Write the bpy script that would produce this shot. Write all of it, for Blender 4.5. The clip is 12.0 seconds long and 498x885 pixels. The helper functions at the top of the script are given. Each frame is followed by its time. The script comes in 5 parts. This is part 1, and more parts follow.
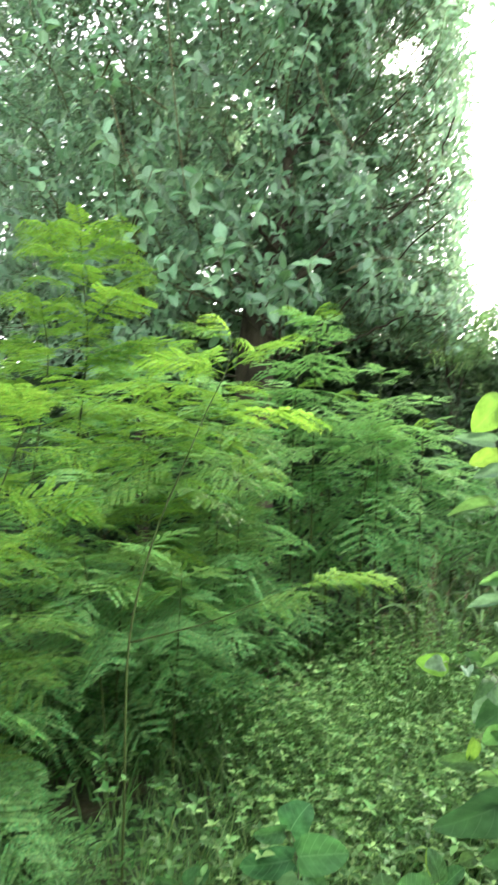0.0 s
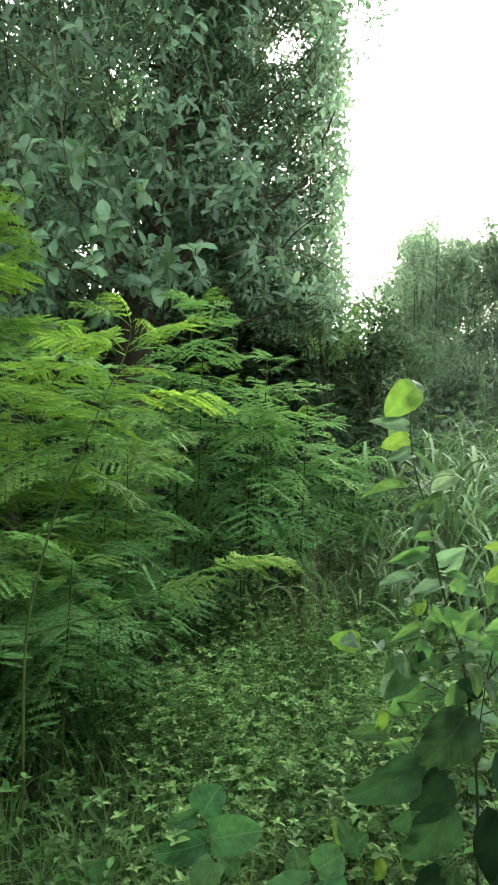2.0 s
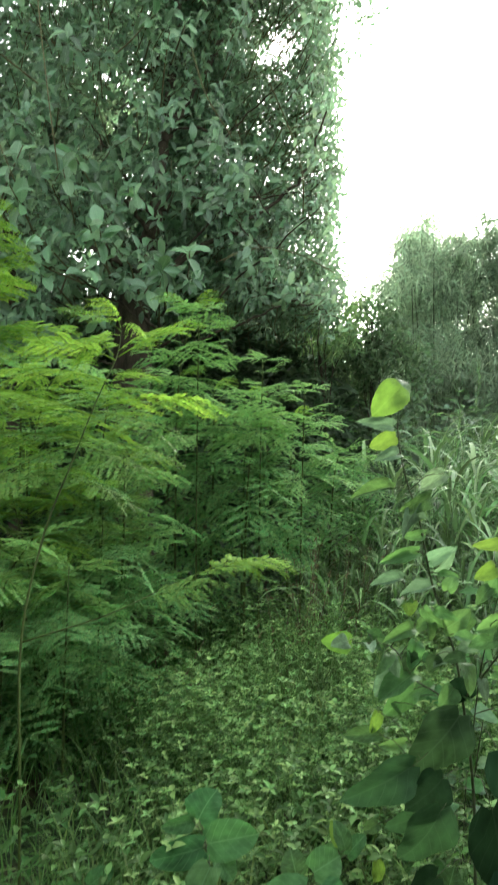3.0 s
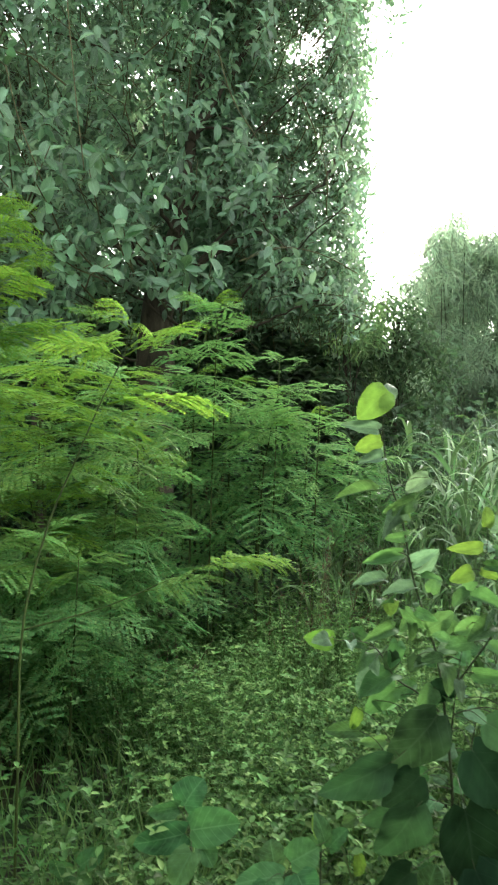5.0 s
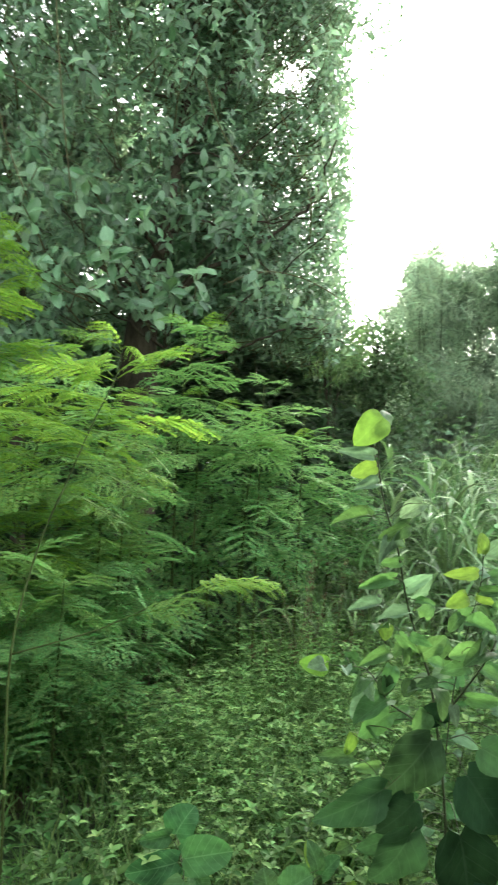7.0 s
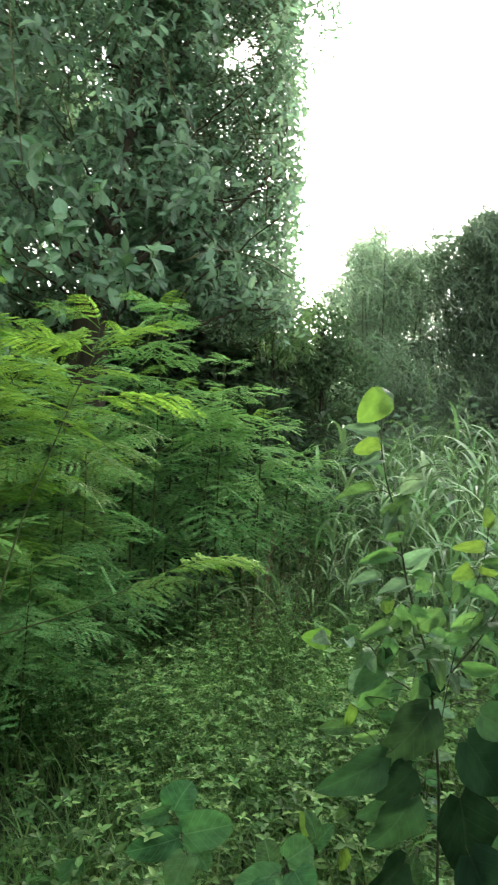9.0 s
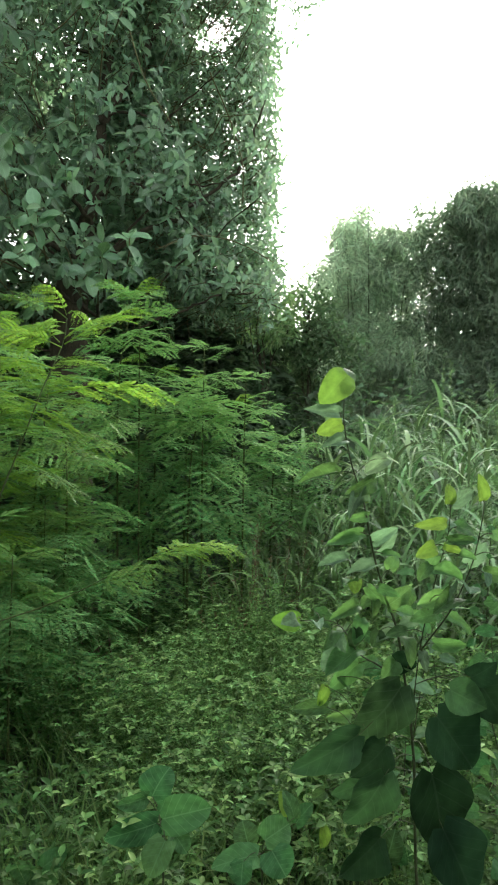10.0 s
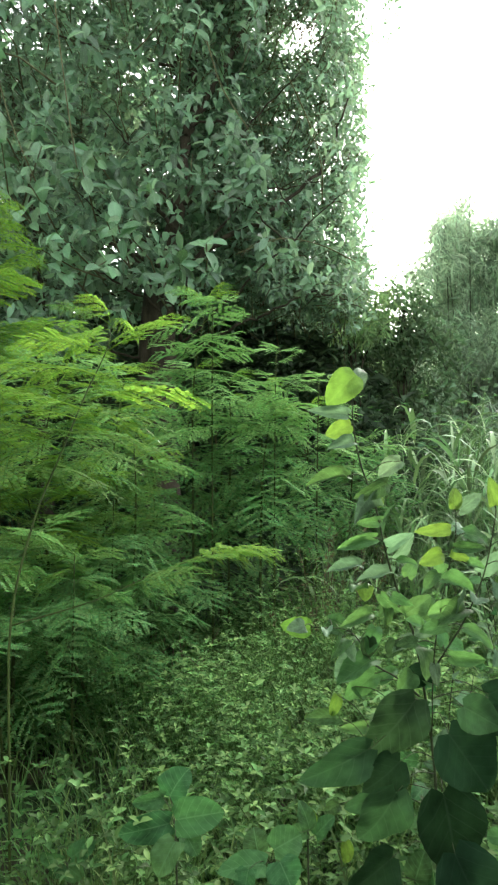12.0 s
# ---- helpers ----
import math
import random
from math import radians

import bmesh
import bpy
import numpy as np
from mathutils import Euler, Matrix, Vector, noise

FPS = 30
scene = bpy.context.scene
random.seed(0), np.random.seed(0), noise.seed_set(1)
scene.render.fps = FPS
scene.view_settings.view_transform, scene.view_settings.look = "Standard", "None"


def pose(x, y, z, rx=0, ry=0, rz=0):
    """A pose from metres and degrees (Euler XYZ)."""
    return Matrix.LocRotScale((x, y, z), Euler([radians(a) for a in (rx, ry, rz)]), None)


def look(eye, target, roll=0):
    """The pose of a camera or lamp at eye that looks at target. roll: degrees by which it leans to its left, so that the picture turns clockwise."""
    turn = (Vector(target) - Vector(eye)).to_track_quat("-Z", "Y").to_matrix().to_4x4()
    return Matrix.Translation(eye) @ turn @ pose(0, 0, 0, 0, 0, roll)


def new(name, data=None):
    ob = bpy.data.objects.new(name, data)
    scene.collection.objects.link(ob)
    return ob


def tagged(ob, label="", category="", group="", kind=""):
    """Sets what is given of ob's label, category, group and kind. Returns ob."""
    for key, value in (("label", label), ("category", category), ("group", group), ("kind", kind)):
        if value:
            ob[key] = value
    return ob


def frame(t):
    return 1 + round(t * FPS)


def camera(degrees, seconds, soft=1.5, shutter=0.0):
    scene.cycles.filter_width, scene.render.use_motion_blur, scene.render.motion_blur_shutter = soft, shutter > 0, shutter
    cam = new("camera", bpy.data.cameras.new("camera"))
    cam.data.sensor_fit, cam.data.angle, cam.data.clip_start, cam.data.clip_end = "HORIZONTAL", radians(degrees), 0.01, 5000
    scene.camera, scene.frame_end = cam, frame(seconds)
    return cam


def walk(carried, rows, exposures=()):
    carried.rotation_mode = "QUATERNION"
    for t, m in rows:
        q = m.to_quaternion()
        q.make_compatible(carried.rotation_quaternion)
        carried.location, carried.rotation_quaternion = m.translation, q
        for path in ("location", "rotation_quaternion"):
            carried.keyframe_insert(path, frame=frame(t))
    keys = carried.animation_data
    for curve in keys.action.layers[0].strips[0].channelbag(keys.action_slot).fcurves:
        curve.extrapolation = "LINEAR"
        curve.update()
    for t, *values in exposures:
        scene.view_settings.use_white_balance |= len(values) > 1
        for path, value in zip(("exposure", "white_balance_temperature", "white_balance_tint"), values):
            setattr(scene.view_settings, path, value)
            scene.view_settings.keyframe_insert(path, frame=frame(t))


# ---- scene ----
cam = camera(39.0, 12.0, soft=2.0, shutter=0.9)
PATH = [
    (0, (0.144, -0.069, 1.516), (0.019, 1.927, 1.561), 0.1),
    (0.5, (0.045, -0.056, 1.523), (0.07, 1.942, 1.614), 0.3),
    (1, (-0.03, -0.04, 1.502), (0.184, 1.948, 1.57), -0.8),
    (1.5, (-0.022, -0.036, 1.498), (0.312, 1.935, 1.468), 0.1),
    (2, (0.028, -0.046, 1.507), (0.275, 1.938, 1.515), 0.3),
    (2.5, (0.056, -0.048, 1.507), (0.287, 1.939, 1.495), -0.7),
    (3, (0.065, -0.047, 1.511), (0.304, 1.939, 1.522), -0.9),
    (3.2, (0.072, -0.049, 1.514), (0.319, 1.936, 1.551), -1.0),
    (4.8, (0.143, -0.091, 1.516), (0.292, 1.904, 1.529), 0.3),
    (5, (0.164, -0.104, 1.517), (0.314, 1.89, 1.521), 0.3),
    (5.5, (0.204, -0.134, 1.512), (0.298, 1.863, 1.498), -0.0),
    (6, (0.223, -0.148, 1.509), (0.235, 1.852, 1.492), -1.1),
    (6.5, (0.177, -0.128, 1.516), (0.229, 1.871, 1.538), -0.7),
    (7, (0.112, -0.114, 1.527), (0.328, 1.873, 1.59), 0.8),
    (7.2, (0.082, -0.113, 1.526), (0.336, 1.87, 1.586), 0.9),
    (8.8, (-0.048, -0.077, 1.506), (0.341, 1.885, 1.525), 1.2),
    (9, (-0.057, -0.079, 1.509), (0.346, 1.88, 1.525), 1.0),
    (9.5, (-0.05, -0.075, 1.507), (0.41, 1.871, 1.494), 0.2),
    (10, (0.021, -0.09, 1.508), (0.438, 1.866, 1.482), -1.1),
    (10.5, (0.122, -0.098, 1.512), (0.388, 1.885, 1.506), -1.0),
    (11, (0.223, -0.114, 1.508), (0.453, 1.873, 1.507), -1.0),
    (11.5, (0.277, -0.117, 1.501), (0.424, 1.878, 1.472), -1.4),
    (12, (0.276, -0.107, 1.501), (0.379, 1.891, 1.491), -1.5),
]
walk(cam, [(t, look(eye, target, roll)) for t, eye, target, roll in PATH],
     exposures=[(0, 2.79), (0.5, 2.49), (1.0, 2.24), (1.5, 1.94), (3.0, 1.99), (5.5, 2.14), (6.5, 2.39), (7.2, 2.19), (9.0, 1.84), (9.5, 1.69), (10.5, 1.74), (12.0, 2.09)])

# ---- sky and sun: a bright hazy sky, the low sun ahead behind the trees ----
SUN_AZIMUTH, SUN_HEIGHT = 25.0, 23.0
world = bpy.data.worlds.new("hazy_sky")
scene.world = world
world.use_nodes = True
wt = world.node_tree
wt.nodes.clear()
sky = wt.nodes.new("ShaderNodeTexSky")
sky.sky_type, sky.sun_disc = "NISHITA", False
sky.sun_elevation, sky.sun_rotation = radians(SUN_HEIGHT), radians(SUN_AZIMUTH)
sky.air_density, sky.dust_density, sky.ozone_density = 1.0, 6.0, 1.0
pale = wt.nodes.new("ShaderNodeHueSaturation")
pale.inputs["Saturation"].default_value = 0.3
back = wt.nodes.new("ShaderNodeBackground")
back.inputs["Strength"].default_value = 0.15
wout = wt.nodes.new("ShaderNodeOutputWorld")
wt.links.new(sky.outputs["Color"], pale.inputs["Color"])
veil = wt.nodes.new("ShaderNodeMix")
veil.data_type = "RGBA"
veil.inputs[0].default_value = 0.5
veil.inputs[7].default_value = (7.5, 7.7, 7.9, 1)
wt.links.new(pale.outputs["Color"], veil.inputs[6])
wt.links.new(veil.outputs[2], back.inputs["Color"])
wt.links.new(back.outputs["Background"], wout.inputs["Surface"])

sun = new("sun", bpy.data.lights.new("sun", "SUN"))
sun.data.energy, sun.data.angle, sun.data.color = 2.5, radians(10), (1.0, 0.95, 0.86)
a, h = radians(SUN_AZIMUTH), radians(SUN_HEIGHT)
sun.matrix_world = look((40 * math.sin(a), 40 * math.cos(a), 40 * math.tan(h)), (0, 0, 0))

# ---- materials ----
def leaf_material(name, top, glow, share=0.35, rough=0.5, veins=0.0, vary=0.35, hue=0.03, joined=True, gloss=0.4, vein_count=9.0, mottle=0.7):
    """Leaf tissue: a waxy face and light that comes through; veins run out from the midrib; each leaf differs a little."""
    m = bpy.data.materials.new(name)
    m.use_nodes = True
    t = m.node_tree
    t.nodes.clear()
    N, L = t.nodes.new, t.links.new
    rnd = N("ShaderNodeNewGeometry").outputs["Random Per Island"] if joined else N("ShaderNodeObjectInfo").outputs["Random"]
    where = N("ShaderNodeTexCoord")
    stain = N("ShaderNodeTexNoise")
    stain.inputs["Scale"].default_value, stain.inputs["Detail"].default_value = 3.0, 3.0
    grain = N("ShaderNodeTexNoise")
    grain.inputs["Scale"].default_value, grain.inputs["Detail"].default_value = 90.0, 2.0
    L(where.outputs["Object"], stain.inputs["Vector"])
    L(where.outputs["Object"], grain.inputs["Vector"])

    def calc(op, a, b=0.0, c=0.0):
        n = N("ShaderNodeMath")
        n.operation = op
        for i, v in enumerate((a, b, c)):
            if hasattr(v, "links"):
                L(v, n.inputs[i])
            else:
                n.inputs[i].default_value = v
        return n.outputs[0]

    value = calc("ADD", calc("MULTIPLY_ADD", rnd, 2 * vary, 1 - vary), calc("MULTIPLY_ADD", stain.outputs["Fac"], mottle, -0.5 * mottle))
    value = calc("ADD", value, calc("MULTIPLY_ADD", grain.outputs["Fac"], 0.3, -0.15))
    turn = calc("MULTIPLY_ADD", calc("FRACT", calc("MULTIPLY", rnd, 7.31)), 2 * hue, 0.5 - hue)
    colours, vein = [], None
    if veins:
        uv = N("ShaderNodeSeparateXYZ")
        L(where.outputs["UV"], uv.inputs[0])
        side = calc("ABSOLUTE", calc("SUBTRACT", uv.outputs[0], 0.5))
        mid = calc("SUBTRACT", 1.0, calc("MULTIPLY", side, 34.0))
        run = calc("SINE", calc("MULTIPLY", calc("SUBTRACT", uv.outputs[1], calc("MULTIPLY", side, 0.62)), 6.2832 * vein_count))
        rib = calc("MULTIPLY", calc("SUBTRACT", run, 0.93), 9.0)
        vein = calc("MAXIMUM", mid, rib)
        clamp = N("ShaderNodeClamp")
        L(vein, clamp.inputs[0])
        vein = clamp.outputs[0]
    for col in (top, glow):
        hs = N("ShaderNodeHueSaturation")
        hs.inputs["Color"].default_value = (*col, 1)
        L(value, hs.inputs["Value"])
        L(turn, hs.inputs["Hue"])
        hs.inputs["Saturation"].default_value = 0.96
        out = hs.outputs["Color"]
        if veins:
            mix = N("ShaderNodeMix")
            mix.data_type = "RGBA"
            L(calc("MULTIPLY", vein, veins), mix.inputs[0])
            L(out, mix.inputs[6])
            mix.inputs[7].default_value = (*[min(1.0, 1.6 * c + 0.06) for c in col], 1)
            out = mix.outputs[2]
        colours.append(out)
    face = N("ShaderNodeBsdfPrincipled")
    L(colours[0], face.inputs["Base Color"])
    face.inputs["Roughness"].default_value = rough
    face.inputs["Specular IOR Level"].default_value = gloss
    bump = N("ShaderNodeBump")
    bump.inputs["Strength"].default_value, bump.inputs["Distance"].default_value = 0.35, 0.002
    L(calc("SUBTRACT", grain.outputs["Fac"], vein) if veins else grain.outputs["Fac"], bump.inputs["Height"])
    L(bump.outputs["Normal"], face.inputs["Normal"])
    through_light = N("ShaderNodeBsdfTranslucent")
    L(colours[1], through_light.inputs["Color"])
    both = N("ShaderNodeMixShader")
    both.inputs[0].default_value = share
    L(face.outputs[0], both.inputs[1])
    L(through_light.outputs[0], both.inputs[2])
    out = N("ShaderNodeOutputMaterial")
    L(both.outputs[0], out.inputs["Surface"])
    return m


def rough_material(name, dark, light, scale, stretch=(1, 1, 1), rough=0.9, bump=0.6, depth=0.01):
    """Bark, twigs and soil: two tones in coarse and fine noise with relief."""
    m = bpy.data.materials.new(name)
    m.use_nodes = True
    t = m.node_tree
    N, L = t.nodes.new, t.links.new
    face = t.nodes["Principled BSDF"]
    where, place = N("ShaderNodeTexCoord"), N("ShaderNodeMapping")
    place.inputs["Scale"].default_value = stretch
    L(where.outputs["Object"], place.inputs["Vector"])
    coarse, fine = N("ShaderNodeTexNoise"), N("ShaderNodeTexNoise")
    coarse.inputs["Scale"].default_value, coarse.inputs["Detail"].default_value = scale, 6.0
    fine.inputs["Scale"].default_value, fine.inputs["Detail"].default_value = scale * 9, 4.0
    L(place.outputs[0], coarse.inputs["Vector"])
    L(place.outputs[0], fine.inputs["Vector"])
    add = N("ShaderNodeMath")
    add.operation = "MULTIPLY_ADD"
    L(fine.outputs["Fac"], add.inputs[0])
    add.inputs[1].default_value = 0.5
    L(coarse.outputs["Fac"], add.inputs[2])
    ramp = N("ShaderNodeValToRGB")
    ramp.color_ramp.elements[0].position, ramp.color_ramp.elements[1].position = 0.5, 0.95
    ramp.color_ramp.elements[0].color, ramp.color_ramp.elements[1].color = (*dark, 1), (*light, 1)
    L(add.outputs[0], ramp.inputs[0])
    L(ramp.outputs["Color"], face.inputs["Base Color"])
    face.inputs["Roughness"].default_value = rough
    face.inputs["Specular IOR Level"].default_value = 0.2
    relief = N("ShaderNodeBump")
    relief.inputs["Strength"].default_value, relief.inputs["Distance"].default_value = bump, depth
    L(add.outputs[0], relief.inputs["Height"])
    L(relief.outputs["Normal"], face.inputs["Normal"])
    return m


SOIL = rough_material("damp_soil", (0.018, 0.014, 0.009), (0.07, 0.055, 0.03), 6.0, bump=0.9, depth=0.03)


def weedy_soil():
    """Damp soil under a film of low green growth, in patches."""
    m = SOIL
    t = m.node_tree
    face = t.nodes["Principled BSDF"]
    bare = face.inputs["Base Color"].links[0].from_socket
    where, patch, blade = t.nodes.new("ShaderNodeTexCoord"), t.nodes.new("ShaderNodeTexNoise"), t.nodes.new("ShaderNodeTexNoise")
    patch.inputs["Scale"].default_value, patch.inputs["Detail"].default_value = 1.4, 6.0
    blade.inputs["Scale"].default_value, blade.inputs["Detail"].default_value = 45.0, 5.0
    for n in (patch, blade):
        t.links.new(where.outputs["Object"], n.inputs["Vector"])
    tone, cut, mix = t.nodes.new("ShaderNodeValToRGB"), t.nodes.new("ShaderNodeValToRGB"), t.nodes.new("ShaderNodeMix")
    tone.color_ramp.elements[0].position, tone.color_ramp.elements[1].position = 0.35, 0.7
    tone.color_ramp.elements[0].color, tone.color_ramp.elements[1].color = (0.008, 0.017, 0.006, 1), (0.035, 0.075, 0.022, 1)
    cut.color_ramp.elements[0].position, cut.color_ramp.elements[1].position = 0.36, 0.52
    mix.data_type = "RGBA"
    t.links.new(blade.outputs["Fac"], tone.inputs[0])
    t.links.new(patch.outputs["Fac"], cut.inputs[0])
    t.links.new(cut.outputs["Color"], mix.inputs[0])
    t.links.new(bare, mix.inputs[6])
    t.links.new(tone.outputs["Color"], mix.inputs[7])
    t.links.new(mix.outputs[2], face.inputs["Base Color"])


weedy_soil()
BARK = rough_material("tree_bark", (0.018, 0.016, 0.01), (0.068, 0.057, 0.037), 7.0, (3, 3, 0.6), bump=0.9, depth=0.02)
TWIG = rough_material("green_brown_twig", (0.05, 0.05, 0.025), (0.13, 0.13, 0.06), 25.0, (2, 2, 0.5), bump=0.4, depth=0.002)
STEM = rough_material("sapling_stem", (0.024, 0.04, 0.01), (0.065, 0.1, 0.022), 30.0, (2, 2, 0.4), rough=0.7, bump=0.4, depth=0.002)
SHRUB_STEM = rough_material("shrub_stem", (0.025, 0.035, 0.015), (0.07, 0.095, 0.04), 40.0, (2, 2, 0.4), rough=0.7, bump=0.4, depth=0.002)
DRY = rough_material("dry_twig", (0.07, 0.05, 0.035), (0.2, 0.15, 0.1), 30.0, rough=0.95, bump=0.4, depth=0.002)

TREE_LEAF = leaf_material("tree_leaf", (0.088, 0.2, 0.092), (0.2, 0.34, 0.17), 0.42, 0.33, 0.5, 0.5, 0.025, gloss=0.6)
TREE_LEAF_ONE = leaf_material("tree_leaf_single", (0.12, 0.255, 0.118), (0.15, 0.32, 0.1), 0.32, 0.34, 0.5, 0.3, 0.02, joined=False, gloss=0.5)
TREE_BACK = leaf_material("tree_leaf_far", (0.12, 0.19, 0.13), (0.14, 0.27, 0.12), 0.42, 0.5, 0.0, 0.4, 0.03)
DROOP_LEAF = leaf_material("drooping_leaf", (0.13, 0.225, 0.085), (0.23, 0.4, 0.13), 0.45, 0.5, 0.0, 0.4, 0.02, gloss=0.2)
# same bamboo leaf twice: paled by painted haze, then darker without it
HAZED_BAMBOO = leaf_material("hazed_bamboo_leaf", (0.25, 0.34, 0.23), (0.48, 0.64, 0.4), 0.58, 0.5, 0.0, 0.45, 0.03)
UNHAZED_BAMBOO = leaf_material("unhazed_bamboo_leaf", (0.12, 0.18, 0.11), (0.22, 0.33, 0.18), 0.5, 0.5, 0.0, 0.45, 0.03)
# two bush leaf tones: open-side light and canopy shade put into the colour
LIT_SIDE_LEAF = leaf_material("lit_side_leaf", (0.09, 0.155, 0.075), (0.16, 0.28, 0.105), 0.45, 0.55, 0.0, 0.45, 0.02, gloss=0.3)
SHADED_LEAF = leaf_material("shaded_undergrowth_leaf", (0.044, 0.076, 0.04), (0.075, 0.14, 0.055), 0.35, 0.6, 0.0, 0.45, 0.02, gloss=0.12)
YOUNG_FERN = leaf_material("young_leaflet", (0.182, 0.36, 0.043), (0.285, 0.52, 0.05), 0.45, 0.6, 0.0, 0.25, 0.02, gloss=0.15)
FERN = leaf_material("leaflet", (0.12, 0.25, 0.05), (0.19, 0.4, 0.065), 0.42, 0.6, 0.0, 0.35, 0.025, gloss=0.15)
PALE_FERN = leaf_material("pale_leaflet", (0.22, 0.43, 0.13), (0.28, 0.56, 0.15), 0.42, 0.6, 0.0, 0.35, 0.025, gloss=0.15)
DEEP_FERN = leaf_material("deep_leaflet", (0.147, 0.325, 0.105), (0.215, 0.5, 0.13), 0.45, 0.6, 0.0, 0.4, 0.03, gloss=0.2)
# carpet leaves darkened for shaded gaps, tops paled for the light on them
COVER = leaf_material("gap_shaded_herb_leaf", (0.05, 0.118, 0.029), (0.082, 0.2, 0.036), 0.34, 0.6, 0.0, 0.4, 0.015, gloss=0.15)
LIT_PALE_HERB = leaf_material("lit_pale_herb_leaf", (0.15, 0.285, 0.085), (0.19, 0.39, 0.08), 0.32, 0.6, 0.0, 0.42, 0.02, gloss=0.15)
BLADE = leaf_material("grass_blade", (0.175, 0.315, 0.12), (0.18, 0.34, 0.1), 0.32, 0.3, 0.0, 0.55, 0.025, gloss=0.8)
# herb leaf with the saplings' shade painted into its colour
DARKENED_HERB = leaf_material("darkened_herb_leaf", (0.06, 0.145, 0.04), (0.1, 0.26, 0.05), 0.4, 0.6, 0.0, 0.35, 0.02, gloss=0.1)
DRY_LEAF = leaf_material("dry_seed_head", (0.16, 0.14, 0.07), (0.2, 0.18, 0.08), 0.3, 0.8, 0.0, 0.4, 0.02, gloss=0.1)
THIN_BLADE = leaf_material("thin_grass_blade", (0.1, 0.19, 0.055), (0.15, 0.31, 0.065), 0.35, 0.55, 0.0, 0.4, 0.03, gloss=0.2)
HEART = leaf_material("heart_leaf", (0.062, 0.145, 0.05), (0.105, 0.25, 0.05), 0.38, 0.7, 0.36, 0.4, 0.012, joined=False, vein_count=6.0, mottle=1.6, gloss=0.12)
# the shrub's lower leaves: their shade is put into two darker greens
HEART_SHADED = leaf_material("heart_leaf_shaded", (0.012, 0.034, 0.014), (0.016, 0.05, 0.016), 0.25, 0.85, 0.12, 0.3, 0.02, joined=False, vein_count=6.0, mottle=1.6, gloss=0.03)
HEART_MID = leaf_material("heart_leaf_half_shaded", (0.036, 0.08, 0.03), (0.052, 0.125, 0.033), 0.28, 0.7, 0.22, 0.3, 0.02, joined=False, vein_count=6.0, mottle=1.6, gloss=0.1)
HEART_PALE = leaf_material("heart_leaf_underside", (0.1, 0.185, 0.1), (0.15, 0.28, 0.12), 0.4, 0.75, 0.35, 0.3, 0.02, joined=False, vein_count=6.0, mottle=1.6, gloss=0.2)
HEART_YOUNG = leaf_material("heart_leaf_young", (0.092, 0.19, 0.025), (0.155, 0.31, 0.03), 0.42, 0.55, 0.15, 0.2, 0.015, joined=False, vein_count=6.0, mottle=1.6, gloss=0.2)
BROAD = leaf_material("broad_weed_leaf", (0.052, 0.14, 0.045), (0.08, 0.24, 0.055), 0.35, 0.7, 0.5, 0.3, 0.02, joined=False, vein_count=6.0, mottle=1.6, gloss=0.1)


# ---- geometry tools ----
def unit(v):
    v = np.asarray(v, float)
    return v / np.maximum(np.linalg.norm(v, axis=-1, keepdims=True), 1e-9)


def leaf_shape(outline, rows=4, fold=0.25, curl=0.2, wave=0.0, cols=3, lobe=0.0, teeth=0.0):
    """A leaf of length 1 along +y, half width outline(v), upper face +z, folded on its midrib and bent down to its tip."""
    verts, uvs, faces = [], [], []
    for i in range(rows + 1):
        v = i / rows
        w = outline(v)
        for s in np.linspace(-1, 1, cols):
            a = abs(s)
            z = -curl * v * v + w * fold * min(1, 5 * v) * (1.5 * a - 0.7 * a * a) + wave * a * math.sin(11 * v + 1.7 * s)
            verts.append((s * w * (1 + (teeth if i % 2 and a > 0.9 else 0)), v - lobe * a * (1 - v) ** 6, z))
            uvs.append((0.5 + 0.5 * s * min(1, w * 2.4), v))
    for i in range(rows):
        for s in range(cols - 1):
            a = cols * i + s
            if outline(i / rows) > 0.01:
                faces.append((a, a + 1, a + cols + 1))
            if outline((i + 1) / rows) > 0.01:
                faces.append((a, a + cols + 1, a + cols))
    return np.array(verts, float), np.array(faces, int), np.array(uvs, float)


def frames_of(direction, normal, length, width):
    """Turns for leaves that point along direction with their faces to normal; columns scaled by width, length, length."""
    y = unit(direction)
    x = unit(np.cross(y, normal))
    z = np.cross(x, y)
    length, width = np.broadcast_to(length, len(y))[:, None], np.broadcast_to(width, len(y))[:, None]
    return np.stack([x * width, y * length, z * length], -1)


def scatter(shape, turns, places):
    """Many copies of one small shape as one set of vertices, faces and UVs."""
    v, f, u = shape
    verts = (np.einsum("nij,vj->nvi", turns, v) + np.asarray(places)[:, None]).reshape(-1, 3)
    faces = (f[None] + (np.arange(len(turns)) * len(v))[:, None, None]).reshape(-1, 3)
    return verts, faces, np.tile(u, (len(turns), 1))


